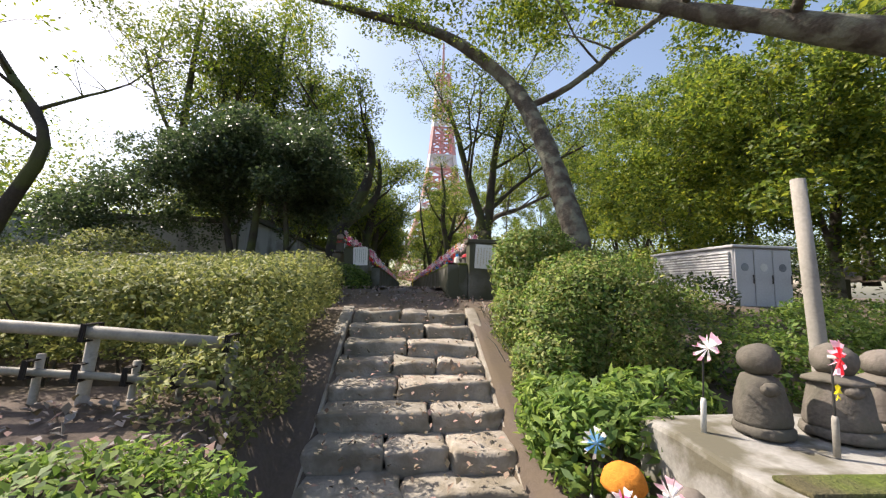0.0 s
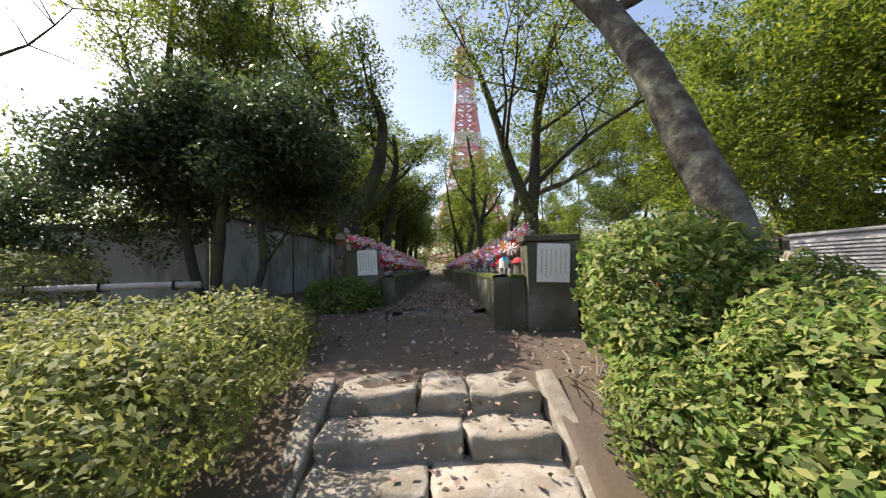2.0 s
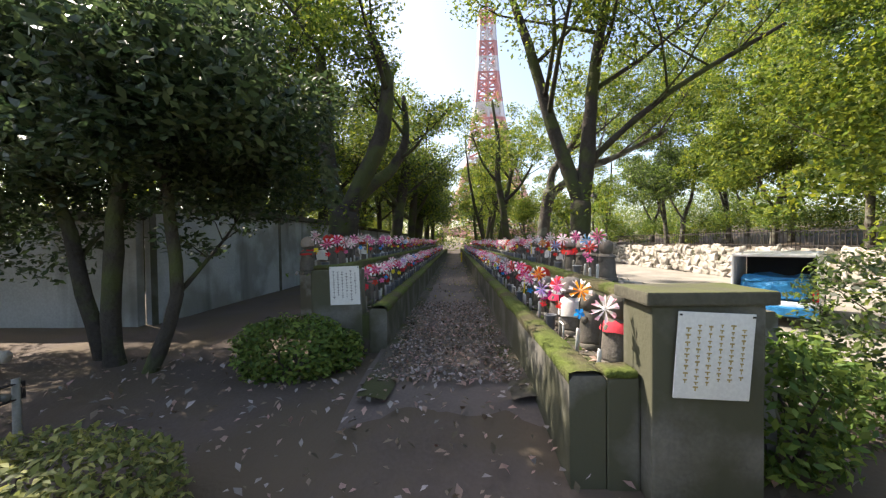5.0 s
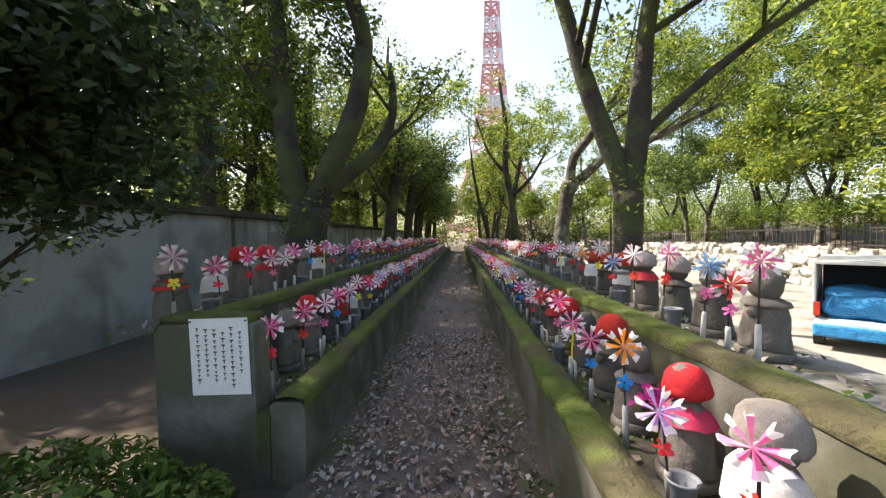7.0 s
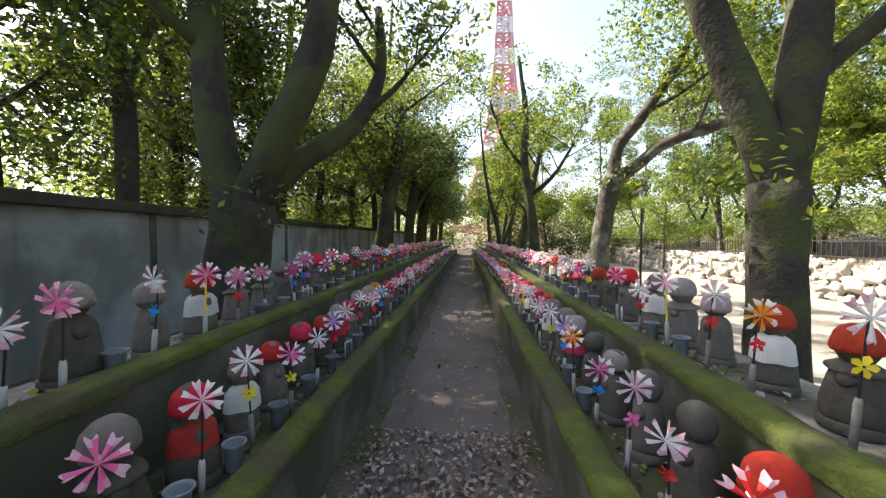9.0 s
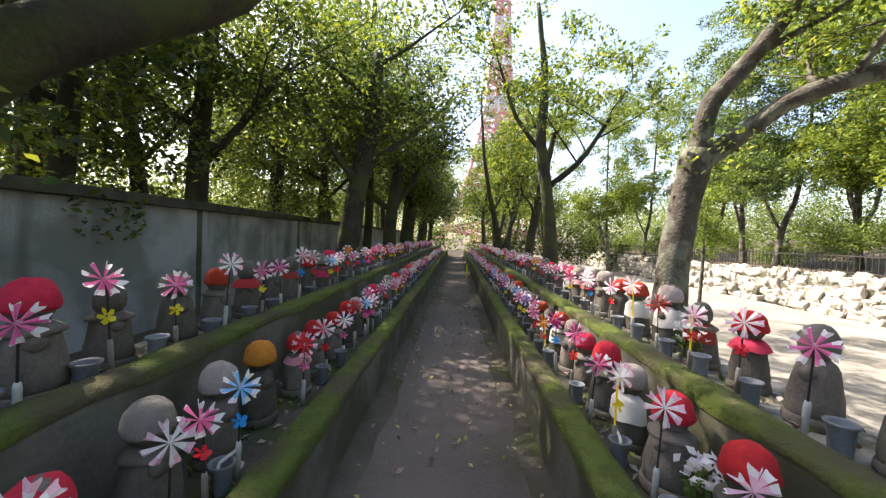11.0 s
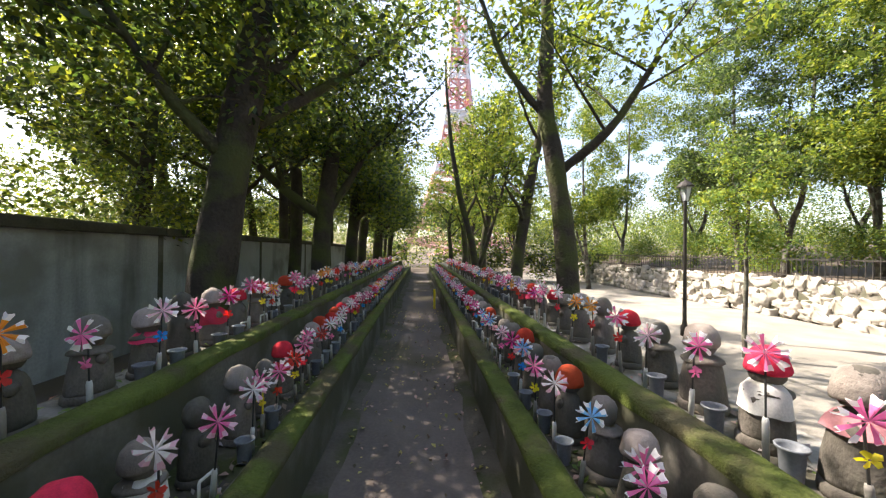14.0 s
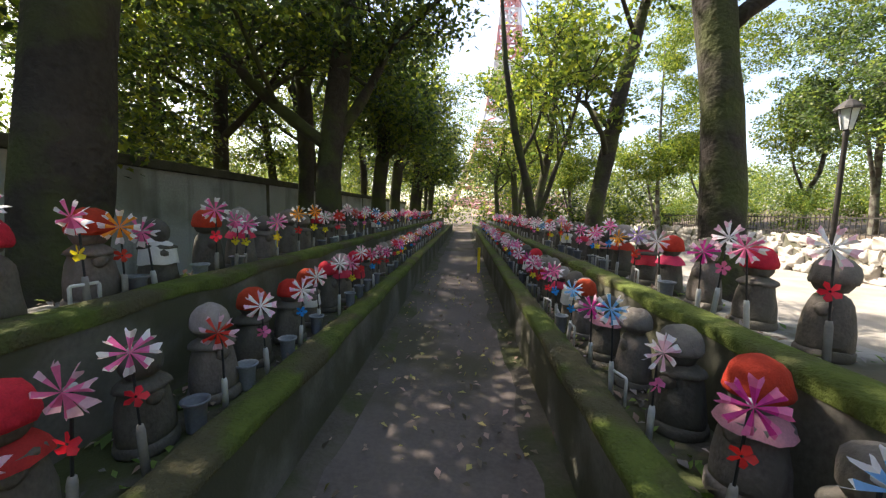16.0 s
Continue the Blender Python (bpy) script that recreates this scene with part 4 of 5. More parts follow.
tree("young_tree", [[(7.75, 24.7, .42, .055), (7.75, 24.7, 2.4, .05), (7.8, 24.7, 4.2, .03), (7.85, 24.7, 5.2, .015)]], "young light-green tree in the sanded court", M_BARK, crown=[((7.85, 24.7, 4.0), (1.0, 1.0, 1.1), 1.5)], leaf=[M_LEAF_LIGHT, M_LEAF_FRESH], count=5000, size=.09, limbs=6, clump=.45, spread=.9, seed=130)
# far woods that close the view
pts = []
for x in range(-46, 60, 4):
    for k in range(3):
        c = (x + rng.uniform(-1, 1), 54 + 5 * k + rng.uniform(-1, 1) + abs(x) * .1, 3.0 + 3.2 * rng.random() + 1.5 * k)
        pts.append(blob_points(c, (2.9, 2.0, 2.8), 1250, .4))
for y in range(-14, 54, 5):
    for x0, dirn in ((-17, -1), (26, 1)):
        for k in range(2):
            pts.append(blob_points((x0 + dirn * 4 * k + rng.uniform(-1, 1), y + rng.uniform(-1, 1), 3.0 + 3 * k + 1.5 * rng.random()), (2.6, 3.2, 3.0), 900, .4))
for x in range(4, 16, 2):
    pts.append(blob_points((x, 47 + rng.uniform(-1, 1), 2.4 + 2.5 * rng.random()), (1.8, 1.4, 2.2), 900, .4))
for x in (-14, -12, -10, -8, -6, -4.4, -3.0, -1.7, 1.7, 3.0, 4.4, 6, 8, 10, 12):
    pts.append(blob_points((x, 46.5 + rng.uniform(-.6, .6), 2.3 + .8 * rng.random()), (1.0, .8, 1.1), 420, .4))
for x in range(-4, 5, 2):
    pts.append(blob_points((x, 50 + rng.uniform(-1, 1), 5.2 + 2.0 * rng.random()), (1.8, 1.4, 1.9), 900, .4))
for x in range(-16, 28, 5):
    pts.append(blob_points((x, -14, 4.0), (3.2, 2.2, 4.2), 1000, .4))
pts = np.concatenate(pts)
far = put("far_woods", leaf_mesh("far_woods", pts, .26 * (0.6 + .8 * rng.random(len(pts))), [M_LEAF_MID, M_LEAF_DARK, M_LEAF_LIGHT], mat_index=rng.integers(0, 3, len(pts))), [M_LEAF_MID], "dense woods closing the view", "woods", kind="stuff")
# undergrowth along the bank of the right-hand wood and behind the left wall
pts = np.concatenate([blob_points((14.9 + rng.uniform(0, 2.5), y + rng.uniform(-1, 1), 2.75 + rng.uniform(0, 1.3)), (.8, 1.0, .7), 900, .4) for y in range(8, 60, 1)])
pts = np.concatenate([pts] + [blob_points((18.5 + rng.uniform(0, 5), y + rng.uniform(-1, 1), 3.6 + rng.uniform(0, 3.4)), (1.7, 1.5, 1.7), 620, .4) for y in range(4, 64, 1)])
put("undergrowth", leaf_mesh("undergrowth", pts, .11 * (0.6 + .8 * rng.random(len(pts))), [M_LEAF_FRESH, M_LEAF_LIGHT, M_LEAF_MID], mat_index=rng.integers(0, 3, len(pts))), [M_LEAF_FRESH], "sunlit undergrowth behind the iron railing", "shrubs", kind="stuff")
pts = np.concatenate([blob_points((-5.6 - rng.uniform(0, 2.5), y + rng.uniform(-1, 1), 3.4 + rng.uniform(-.6, 1.2)), (.8, .9, .8), 420, .4) for y in range(12, 48, 1)])
pts = np.concatenate([pts] + [blob_points((-9.5 - rng.uniform(0, 4), y + rng.uniform(-1, 1), 3.4 + rng.uniform(0, 3.2)), (1.5, 1.4, 1.5), 520, .4) for y in range(13, 52, 1)])
put("garden_shrubs", leaf_mesh("garden_shrubs", pts, .12 * (0.6 + .8 * rng.random(len(pts))), [M_LEAF_LIGHT, M_LEAF_MID], mat_index=rng.integers(0, 2, len(pts))), [M_LEAF_LIGHT], "garden shrubs showing over the plaster wall", "shrubs", kind="stuff")

# ---- shrubs by the steps ----
hedge = []
for i in range(7):
    for j in range(3):
        hedge.append(((-1.45 - .75 * i, 4.45 + .75 * j, 1.47 + .11 * j - .03 * i), (.56, .54, .40)))
hedge += [((-1.22, 4.1, 1.1), (.36, .36, .50)), ((-1.32, 3.6, .92), (.34, .34, .40))]
shrub("clipped_hedge", "broad clipped azalea hedge beside the steps", hedge, M_LEAF_AZALEA, 85000, .05, 60, 2, base=(-3.5, 5.2, .75))
shrub("azalea_bush", "rounded azalea bush with sunlit top beside the steps", [((2.0, 4.95, 1.42), (.80, .66, .66)), ((1.45, 4.75, 1.15), (.45, .45, .5)), ((2.75, 4.9, 1.2), (.55, .5, .55)), ((1.22, 5.35, 1.32), (.27, .5, .36)), ((1.2, 4.4, .95), (.27, .4, .34))], [M_LEAF_AZALEA, M_LEAF_FRESH], 30000, .052, 22, 4, base=(2.0, 4.95, .75))
shrub("azalea_bush", "bright green azalea bush at the stair head", [((1.75, 6.15, 1.95), (.62, .55, .60)), ((2.25, 5.75, 1.7), (.5, .5, .5)), ((1.5, 5.8, 1.6), (.35, .35, .35))], [M_LEAF_FRESH, M_LEAF_AZALEA], 16000, .07, 22, 5, base=(1.8, 6.1, 1.3))
shrub("azalea_bush", "low shaded bush below the fence", [((-1.45, 2.6, .72), (.75, .5, .28)), ((-2.5, 2.4, .70), (.6, .45, .25))], [M_LEAF_FRESH], 8000, .055, 16, 6, base=(-1.8, 2.5, .5))
shrub("leafy_plants", "fresh green leafy plants beside the lowest steps", [((1.15, 3.3, .78), (.45, .40, .30)), ((1.65, 3.55, .85), (.45, .3, .28)), ((1.0, 3.65, .80), (.28, .3, .28))], [M_LEAF_FRESH], 4200, .09, 18, 7, base=(1.3, 3.3, .5), aspect=.32, category="plants")
shrub("small_bush", "small dark green bush at the end of the terrace", [((-1.42, 8.95, 1.82), (.50, .36, .30)), ((-1.05, 9.1, 1.76), (.25, .2, .2))], [M_LEAF_FRESH, M_LEAF_MID], 5200, .055, 14, 9, base=(-1.4, 9.0, 1.55))
shrub("low_plants", "dark green plants beside the terrace end block", [((1.85, 7.75, 1.85), (.32, .35, .42)), ((2.4, 8.3, 1.6), (.5, .5, .45))], [M_LEAF_MID, M_LEAF_FRESH], 6000, .06, 14, 19, base=(1.9, 7.8, 1.4), category="plants")
shrub("small_bush", "clipped bush beside the stair head", [((-1.7, 7.1, 1.62), (.55, .45, .32))], [M_LEAF_AZALEA], 4500, .05, 12, 10, base=(-1.7, 7.1, 1.4))
shrub("round_bush", "round sunlit bush beyond the hedge", [((-5.2, 8.2, 1.9), (.9, .7, .7)), ((-6.6, 8.0, 1.7), (.9, .7, .6))], [M_LEAF_AZALEA], 9000, .07, 14, 12, base=(-5.8, 8.1, 1.3))
shrub("evergreen_shrub", "dark evergreen shrubs in front of the plaster wall", [((-8.4, 9.9, 2.4), (1.3, .7, 1.2)), ((-10.6, 9.8, 2.5), (1.4, .8, 1.4)), ((-12.8, 9.6, 2.5), (1.4, .9, 1.4))], [M_LEAF_DARK, M_LEAF_MID], 12000, .10, 14, 16, base=(-10, 9.8, 1.4))
shrub("low_plants", "low dark green plants on the bank before the cabinet", [((3.6, 4.6, .95), (.7, .5, .35)), ((4.8, 5.2, 1.15), (.8, .6, .35)), ((6.3, 5.9, 1.35), (.9, .6, .3)), ((8.2, 5.8, 1.35), (1.0, .7, .35)), ((4.2, 3.7, .75), (.8, .5, .35)), ((5.8, 4.6, 1.0), (.9, .6, .3))], [M_LEAF_MID, M_LEAF_FRESH], 15000, .07, 18, 18, base=(5.0, 5.0, .9), category="plants")
shrub("tall_shrub", "dark shrubs behind the grey cabinet", [((4.5, 6.5, 1.45), (.55, .5, .55)), ((8.6, 9.0, 1.9), (1.2, .9, 1.1)), ((4.6, 9.5, 1.9), (.8, .8, .8))], [M_LEAF_DARK, M_LEAF_MID], 11000, .08, 16, 13, base=(5.4, 7.0, 1.1))

# dry twigs on the bank beside the steps
rnd = random.Random(44)
g = Geo()
for k in range(46):
    p = Vector((rnd.uniform(1.0, 1.5), rnd.uniform(4.9, 6.4), 0))
    p.z = ground_height(p.x, p.y) + .02
    a = rnd.uniform(0, 6.28)
    e = p + Vector((math.cos(a) * .25, math.sin(a) * .25, rnd.uniform(.08, .32)))
    g.tube([p, p.lerp(e, .5) + Vector((0, 0, .04)), e], [.006, .005, .002], 5)
put("dry_twigs", g, M_STUMP, "tangle of dry grey twigs beside the steps", "twigs", kind="stuff")

# ---- fences, cabinet, lamp, van, post ----
def bamboo_fence(x0, x1, y, z, label, tilt=0):
    """Round rails lashed to posts with dark twine."""
    root = new("bamboo_fence")
    root.matrix_world = pose(x0, y, z, 0, tilt, 0)
    n = int((x1 - x0) / 0.27)
    for k, (dz, r) in enumerate(((0.60, .040), (0.34, .024))):
        part("rail", Geo().tube([(i * (x1 - x0) / 6, -.045 + .004 * math.sin(i * 2), dz + .006 * math.sin(i * 3)) for i in range(7)], r, 10), M_BAMBOO, root, smooth=True)
    for i in range(n + 1):
        x = i * (x1 - x0) / n
        tall = i % 3 == 0
        part("post", Geo().tube([(x, 0, -.25), (x, 0, .60 if tall else .44)], .034 if tall else .022, 9), M_BAMBOO, root, smooth=True)
        gg = Geo()
        for dz in ((.60, .36) if tall else (.36,)):
            for a in (-.012, 0, .012):
                gg.tube([(x + a, -.10, dz - .05), (x + a, -.095, dz + .05), (x + a, .04, dz + .05), (x + a, .04, dz - .05), (x + a, -.10, dz - .05)], .006, 5)
        part("lashing", gg, M_TWINE, root, "dark twine lashing", kind="stuff")
    return tagged(root, label, "fence")


bamboo_fence(-5.4, -1.22, 3.62, .98, "weathered bamboo fence lashed with dark twine", 4)
bamboo_fence(-5.6, -2.75, 7.9, 1.5, "low grey wooden fence in front of the thicket")

cab = new("utility_cabinet")
cab.location = (5.9, 7.26, 1.15)
part("body", bevelled(.03, 1.2, .03, 2.24, 0, 1.38, .015, 1), M_GREYMETAL, cab)
part("roof", bevelled(-.02, 1.25, -.03, 2.28, 1.382, 1.43, .01, 1), M_GREYMETAL, cab)
for i in range(3):
    x0 = .04 + i * .387
    d = part("door", bevelled(x0 + .008, x0 + .378, .0, .028, .06, 1.35, .008, 1), M_GREYMETAL, cab)
    part("handle", Geo().tube([(x0 + .33, -.03, .72), (x0 + .33, -.035, .80), (x0 + .33, -.03, .88)], .012, 6), M_IRON, d)
    part("emblem", Geo().tube([(x0 + .19, .0, 1.02), (x0 + .19, -.006, 1.02)], .075, 16), M_WHITE if i == 1 else M_VASE, d)
for i in range(22):
    part("louvre", Geo().box(-.02, .028, .08, 2.18, .12 + i * .055, .15 + i * .055), M_LOUVRE, cab)
tagged(cab, "grey metal utility cabinet with louvred side", "cabinet")

post = new("grey_post")
post.location = (2.75, 3.35, .50)
part("shaft", Geo().tube([(0, 0, -.1), (.01, 0, .6), (-.01, .01, 1.2), (-.055, .01, 2.0)], [.054, .052, .050, .044], 14), M_STUMP, post, smooth=True, rough=.008)
tagged(post, "bare grey trunk stub standing behind the statues", "post")

LIFT = Matrix.Translation((0, 0, .35))
lamp = new("street_lamp")
lamp.location = (7.95, 27.0, COURT)
part("pole", Geo().lathe([(.11, 0), (.11, .3), (.07, .36), (.055, .5), (.045, 3.9), (.06, 3.95), (.045, 4.06)], 12), M_IRON, lamp, smooth=True)
part("lantern", Geo().lathe([(.09, 4.05), (.17, 4.45), (.16, 4.47)], 6), M_LAMPGLASS, lamp)
part("hood", Geo().lathe([(.24, 4.45), (.23, 4.49), (.10, 4.62), (.03, 4.66), (.02, 4.74)], 12), M_IRON, lamp)
for k in range(6):
    a = k * math.pi / 3
    part("bar", Geo().tube([(.095 * math.cos(a), .095 * math.sin(a), 4.02), (.178 * math.cos(a), .178 * math.sin(a), 4.46)], .010, 4), M_IRON, lamp)
tagged(lamp, "old-fashioned iron street lamp with a hooded lantern", "street lamp")

# small van with its tailgate open
van = new("van")
van.matrix_world = pose(7.3, 14.3, COURT - .03, 0, 0, -46)
part("floor_pan", bevelled(-.74, .74, 0, 3.2, .30, .62, .06, 2), M_CARW, van)
for sx in (-1, 1):
    part("side_panel", bevelled(sx * .74 - .03, sx * .74 + .03, .02, 2.7, .60, 1.62, .025, 2), M_CARW, van)
part("roof", bevelled(-.75, .75, -.02, 2.5, 1.62, 1.70, .035, 2), M_CARW, van)
part("bulkhead", bevelled(-.70, .70, 1.6, 1.66, .62, 1.62, .01, 1), M_CARDARK, van)
part("bonnet", bevelled(-.73, .73, 2.6, 3.25, .62, 1.05, .08, 2), M_CARW, van)
part("bumper", bevelled(-.75, .75, -.10, .02, .30, .52, .04, 2), M_CARB, van, "blue-draped bumper")
for sx in (-1, 1):
    part("tail_light", bevelled(sx * .70 - .05, sx * .70 + .05, -.02, .03, .66, .92, .012, 1), M_RED, van)
    for y in (.55, 2.6):
        w = part("wheel", Geo().tube([(sx * .60, y, .28), (sx * .76, y, .28)], .28, 18), M_TYRE, van)
        part("rim", Geo().tube([(sx * .762, y, .28), (sx * .772, y, .28)], .16, 14), M_GREYMETAL, w)
tagged(van, "small white van with an open back", "van")
tarp = bevelled(-.6, .6, .08, 1.2, .63, 1.15, .16, 3, 2, .09, 3)
put("tarpaulin", tarp, M_CARB, "crumpled blue tarpaulin in the back of the van", "tarpaulin", smooth=True, m=van.matrix_world.copy())

# ---- statues, caps, bibs, pinwheels, vases ----
def statue_mesh(i):
    """A small rounded stone figure on a round foot, worn smooth."""
    r = random.Random(100 + i)
    w, h = r.uniform(.92, 1.08), r.uniform(.95, 1.06)
    gg = Geo()
    gg.lathe([(.128 * w, 0), (.134 * w, .012), (.132 * w, .036), (.120 * w, .044)], 14)
    gg.lathe([(.122 * w, .042), (.124 * w, .06), (.118 * w, .12 * h), (.107 * w, .19 * h), (.097 * w, .235 * h), (.080 * w, .262 * h), (.052 * w, .276 * h), (.040 * w, .282 * h)], 24, sy=.88)
    gg.lathe([(.036, .274 * h), (.066, .286 * h), (.084, .310 * h), (.088, .338 * h), (.083, .368 * h), (.064, .394 * h), (.034, .410 * h), (.008, .415 * h)], 14, sy=.98)
    gg.lathe([(.012, .19 * h), (.026, .205 * h), (.028, .225 * h), (.014, .245 * h)], 8, at=(0, -.088 * w, 0), sx=1.5)
    if i % 2:
        gg.lathe([(.056, .284 * h), (.112 * w, .256 * h), (.118 * w, .242 * h), (.106 * w, .236 * h), (.066, .260 * h)], 18, sy=.92)
    # robe folds down the body
    gg.v = [(x * f, y * f, z) for x, y, z in gg.v for f in (1 + (.035 * math.cos(8 * math.atan2(y, x) + i) * max(0, 1 - abs(z - .13) / .10)),)]
    return gg.mesh("jizo_statue", [M_STATUE], True, .011, 9 + i)


STATUES = [statue_mesh(i) for i in range(7)]
g = Geo().lathe([(.090, .318), (.100, .320), (.106, .334), (.104, .348), (.099, .366), (.088, .396), (.064, .418), (.030, .430), (.004, .432)], 16)
CAP = g.mesh("knit_cap", [M_RED], True, .006, 20)
CAPO = g.mesh("knit_cap", [M_STRAW], True, .006, 20)
CAPF = g.mesh("knit_cap", [M_FADED], True, .009, 14)


def bib_mesh(mat, long):
    gg = Geo()
    n, rows = 14, [(.056, .283), (.088, .270), (.112, .246), (.126, .222 - long)]
    vs = []
    for r, z in rows:
        for k in range(n):
            a = math.pi * (1.0 + (k / (n - 1))) if long else 2 * math.pi * k / n
            vs.append((r * math.cos(a) * 1.04, r * .96 * math.sin(a) - .002, z + .004 * math.sin(5 * a)))
    m = n - 1 if long else n
    gg.add(vs, [(i * n + k, i * n + (k + 1) % n, (i + 1) * n + (k + 1) % n, (i + 1) * n + k) for i in range(3) for k in range(m)])
    return gg.mesh("cloth_bib", [mat], True)


BIBS = [bib_mesh(M_BIB, 0), bib_mesh(M_BIB, .06), bib_mesh(M_PINKCLOTH, 0), bib_mesh(M_WHITECLOTH, .07), bib_mesh(M_BIB, 0)]


def wheel_mesh(inner, outer, seed):
    """Eight twisted paddle petals, each folded down its middle, two colours."""
    r = random.Random(seed)
    gg = Geo()
    gg.v.append((0, -.008, 0))
    for k in range(8):
        a = k * math.pi / 4 + r.uniform(-.05, .05)
        ca, sa = math.cos(a), math.sin(a)
        ln = r.uniform(.088, .100)
        vs, fs = [], []
        prof = [(.028, -.006, .007), (.058, -.012, .013), (.084, -.019, .018), (ln, -.016, .015)]
        for (edge, lo, hi) in prof:
            for j, t in enumerate((lo, (lo + hi) / 2, hi)):
                rad = edge - (.013 if edge == ln and j == 1 else 0)
                z = (.004 + .022 * rad / .1) * (1 if j == 2 else (-.35 if j == 1 else .1))
                vs.append((rad * ca - t * sa, z - .006, rad * sa + t * ca))
        for i in range(3):
            for j in range(2):
                fs.append((i * 3 + j, i * 3 + j + 1, (i + 1) * 3 + j + 1, (i + 1) * 3 + j))
        base = len(gg.v)
        gg.v.extend(vs)
        for q, f in enumerate(fs):
            gg.f.append(tuple(t + base for t in f))
            gg.m.append(0 if q < (3 if k % 2 else 2) else 1)
        for q in range(2):
            gg.f.append((0, base + q, base + q + 1))
            gg.m.append(0)
    return gg.mesh("wheel", [PETAL[inner], PETAL[outer]])


WHEELS = [wheel_mesh(a, b, i) for i, (a, b) in enumerate([("petal_pink", "petal_white"), ("petal_pink", "petal_pale"), ("petal_magenta", "petal_pink"), ("petal_pale", "petal_white"), ("petal_white", "petal_pale"),
                                                          ("petal_lilac", "petal_white"), ("petal_red", "petal_pale"), ("petal_orange", "petal_white"), ("petal_pink", "petal_white"), ("petal_blue", "petal_white"), ("petal_magenta", "petal_pale"), ("petal_red", "petal_orange")])]


def propeller_mesh(mat):
    gg = Geo()
    for k in range(5):
        a = k * 2 * math.pi / 5
        ca, sa = math.cos(a), math.sin(a)
        vs = [(r * ca - t * sa, z, r * sa + t * ca) for r, t, z in ((.004, -.004, 0), (.004, .006, .004), (.026, -.012, -.006), (.028, .012, .008), (.038, 0, .002))]
        gg.add(vs, [(0, 1, 3, 2), (2, 3, 4)])
    return gg.mesh("propeller", [mat])


PROPS = [propeller_mesh(PETAL[k]) for k in ("petal_red", "petal_sky", "petal_yellow", "petal_pink", "petal_red")]
STAKE = Geo().tube([(0, 0, 0), (0, 0, .15), (0, 0, .17)], [.013, .013, .010], 8).mesh("stake", [M_WHITE], True)
STAKE_G = Geo().tube([(0, 0, 0), (0, 0, .15), (0, 0, .17)], [.013, .013, .010], 8).mesh("stake", [M_STUMP], True)
STICK = Geo().tube([(0, 0, .14), (0, 0, .42)], .0045, 6).mesh("stick", [M_BLACK])
STICKY = Geo().tube([(0, 0, .14), (0, 0, .42)], .0055, 6).mesh("stick", [PETAL["petal_yellow"]])
HUB = Geo().tube([(0, .012, .42), (0, -.016, .42)], .009, 8).mesh("hub", [M_WHITE])
VASE = Geo().lathe([(.034, 0), (.036, .01), (.042, .11), (.054, .122), (.055, .130), (.050, .131), (.040, .122), (.036, .06)], 14).mesh("flower_vase", [M_VASE], True)
g = Geo()
g.tube([(-.055, 0, 0), (-.055, 0, .13), (-.05, 0, .138), (.05, 0, .138), (.055, 0, .13), (.055, 0, 0)], .0075, 6)
STAND = g.mesh("vase_stand", [M_WHITE], True)


def pinwheel(x, y, z, turn, wheel, prop, spin, tilt, lean, label, tall=1.0, yellow=False):
    root = new("pinwheel")
    root.matrix_world = pose(x, y, z, lean[0], lean[1], turn) @ Matrix.Diagonal((1, 1, tall, 1))
    part("stake", STAKE if prop % 2 else STAKE_G, M_WHITE, root)
    part("stick", STICKY if yellow else STICK, M_BLACK, root)
    w = part("wheel", WHEELS[wheel], M_WHITE, root, m=Matrix.Translation((0, -.022, .42)) @ pose(0, 0, 0, tilt, spin, 0) @ Matrix.Diagonal((.86, .86, .86 / tall, 1)))
    part("hub", HUB, M_WHITE, root)
    if prop >= 0:
        part("propeller", PROPS[prop % 5], M_WHITE, root, "small bright propeller", m=Matrix.Translation((0, -.016, .27)) @ pose(0, 0, 0, 0, spin * 1.7, 0))
    return tagged(root, label, "pinwheel", "pinwheels before the statues")


WHEEL_WORDS = ["white-tipped pink", "pink", "magenta", "white and pale pink", "pale pink", "white and lilac", "red and pink", "orange and white", "white and pink", "pale blue", "magenta and pale pink", "red and orange"]


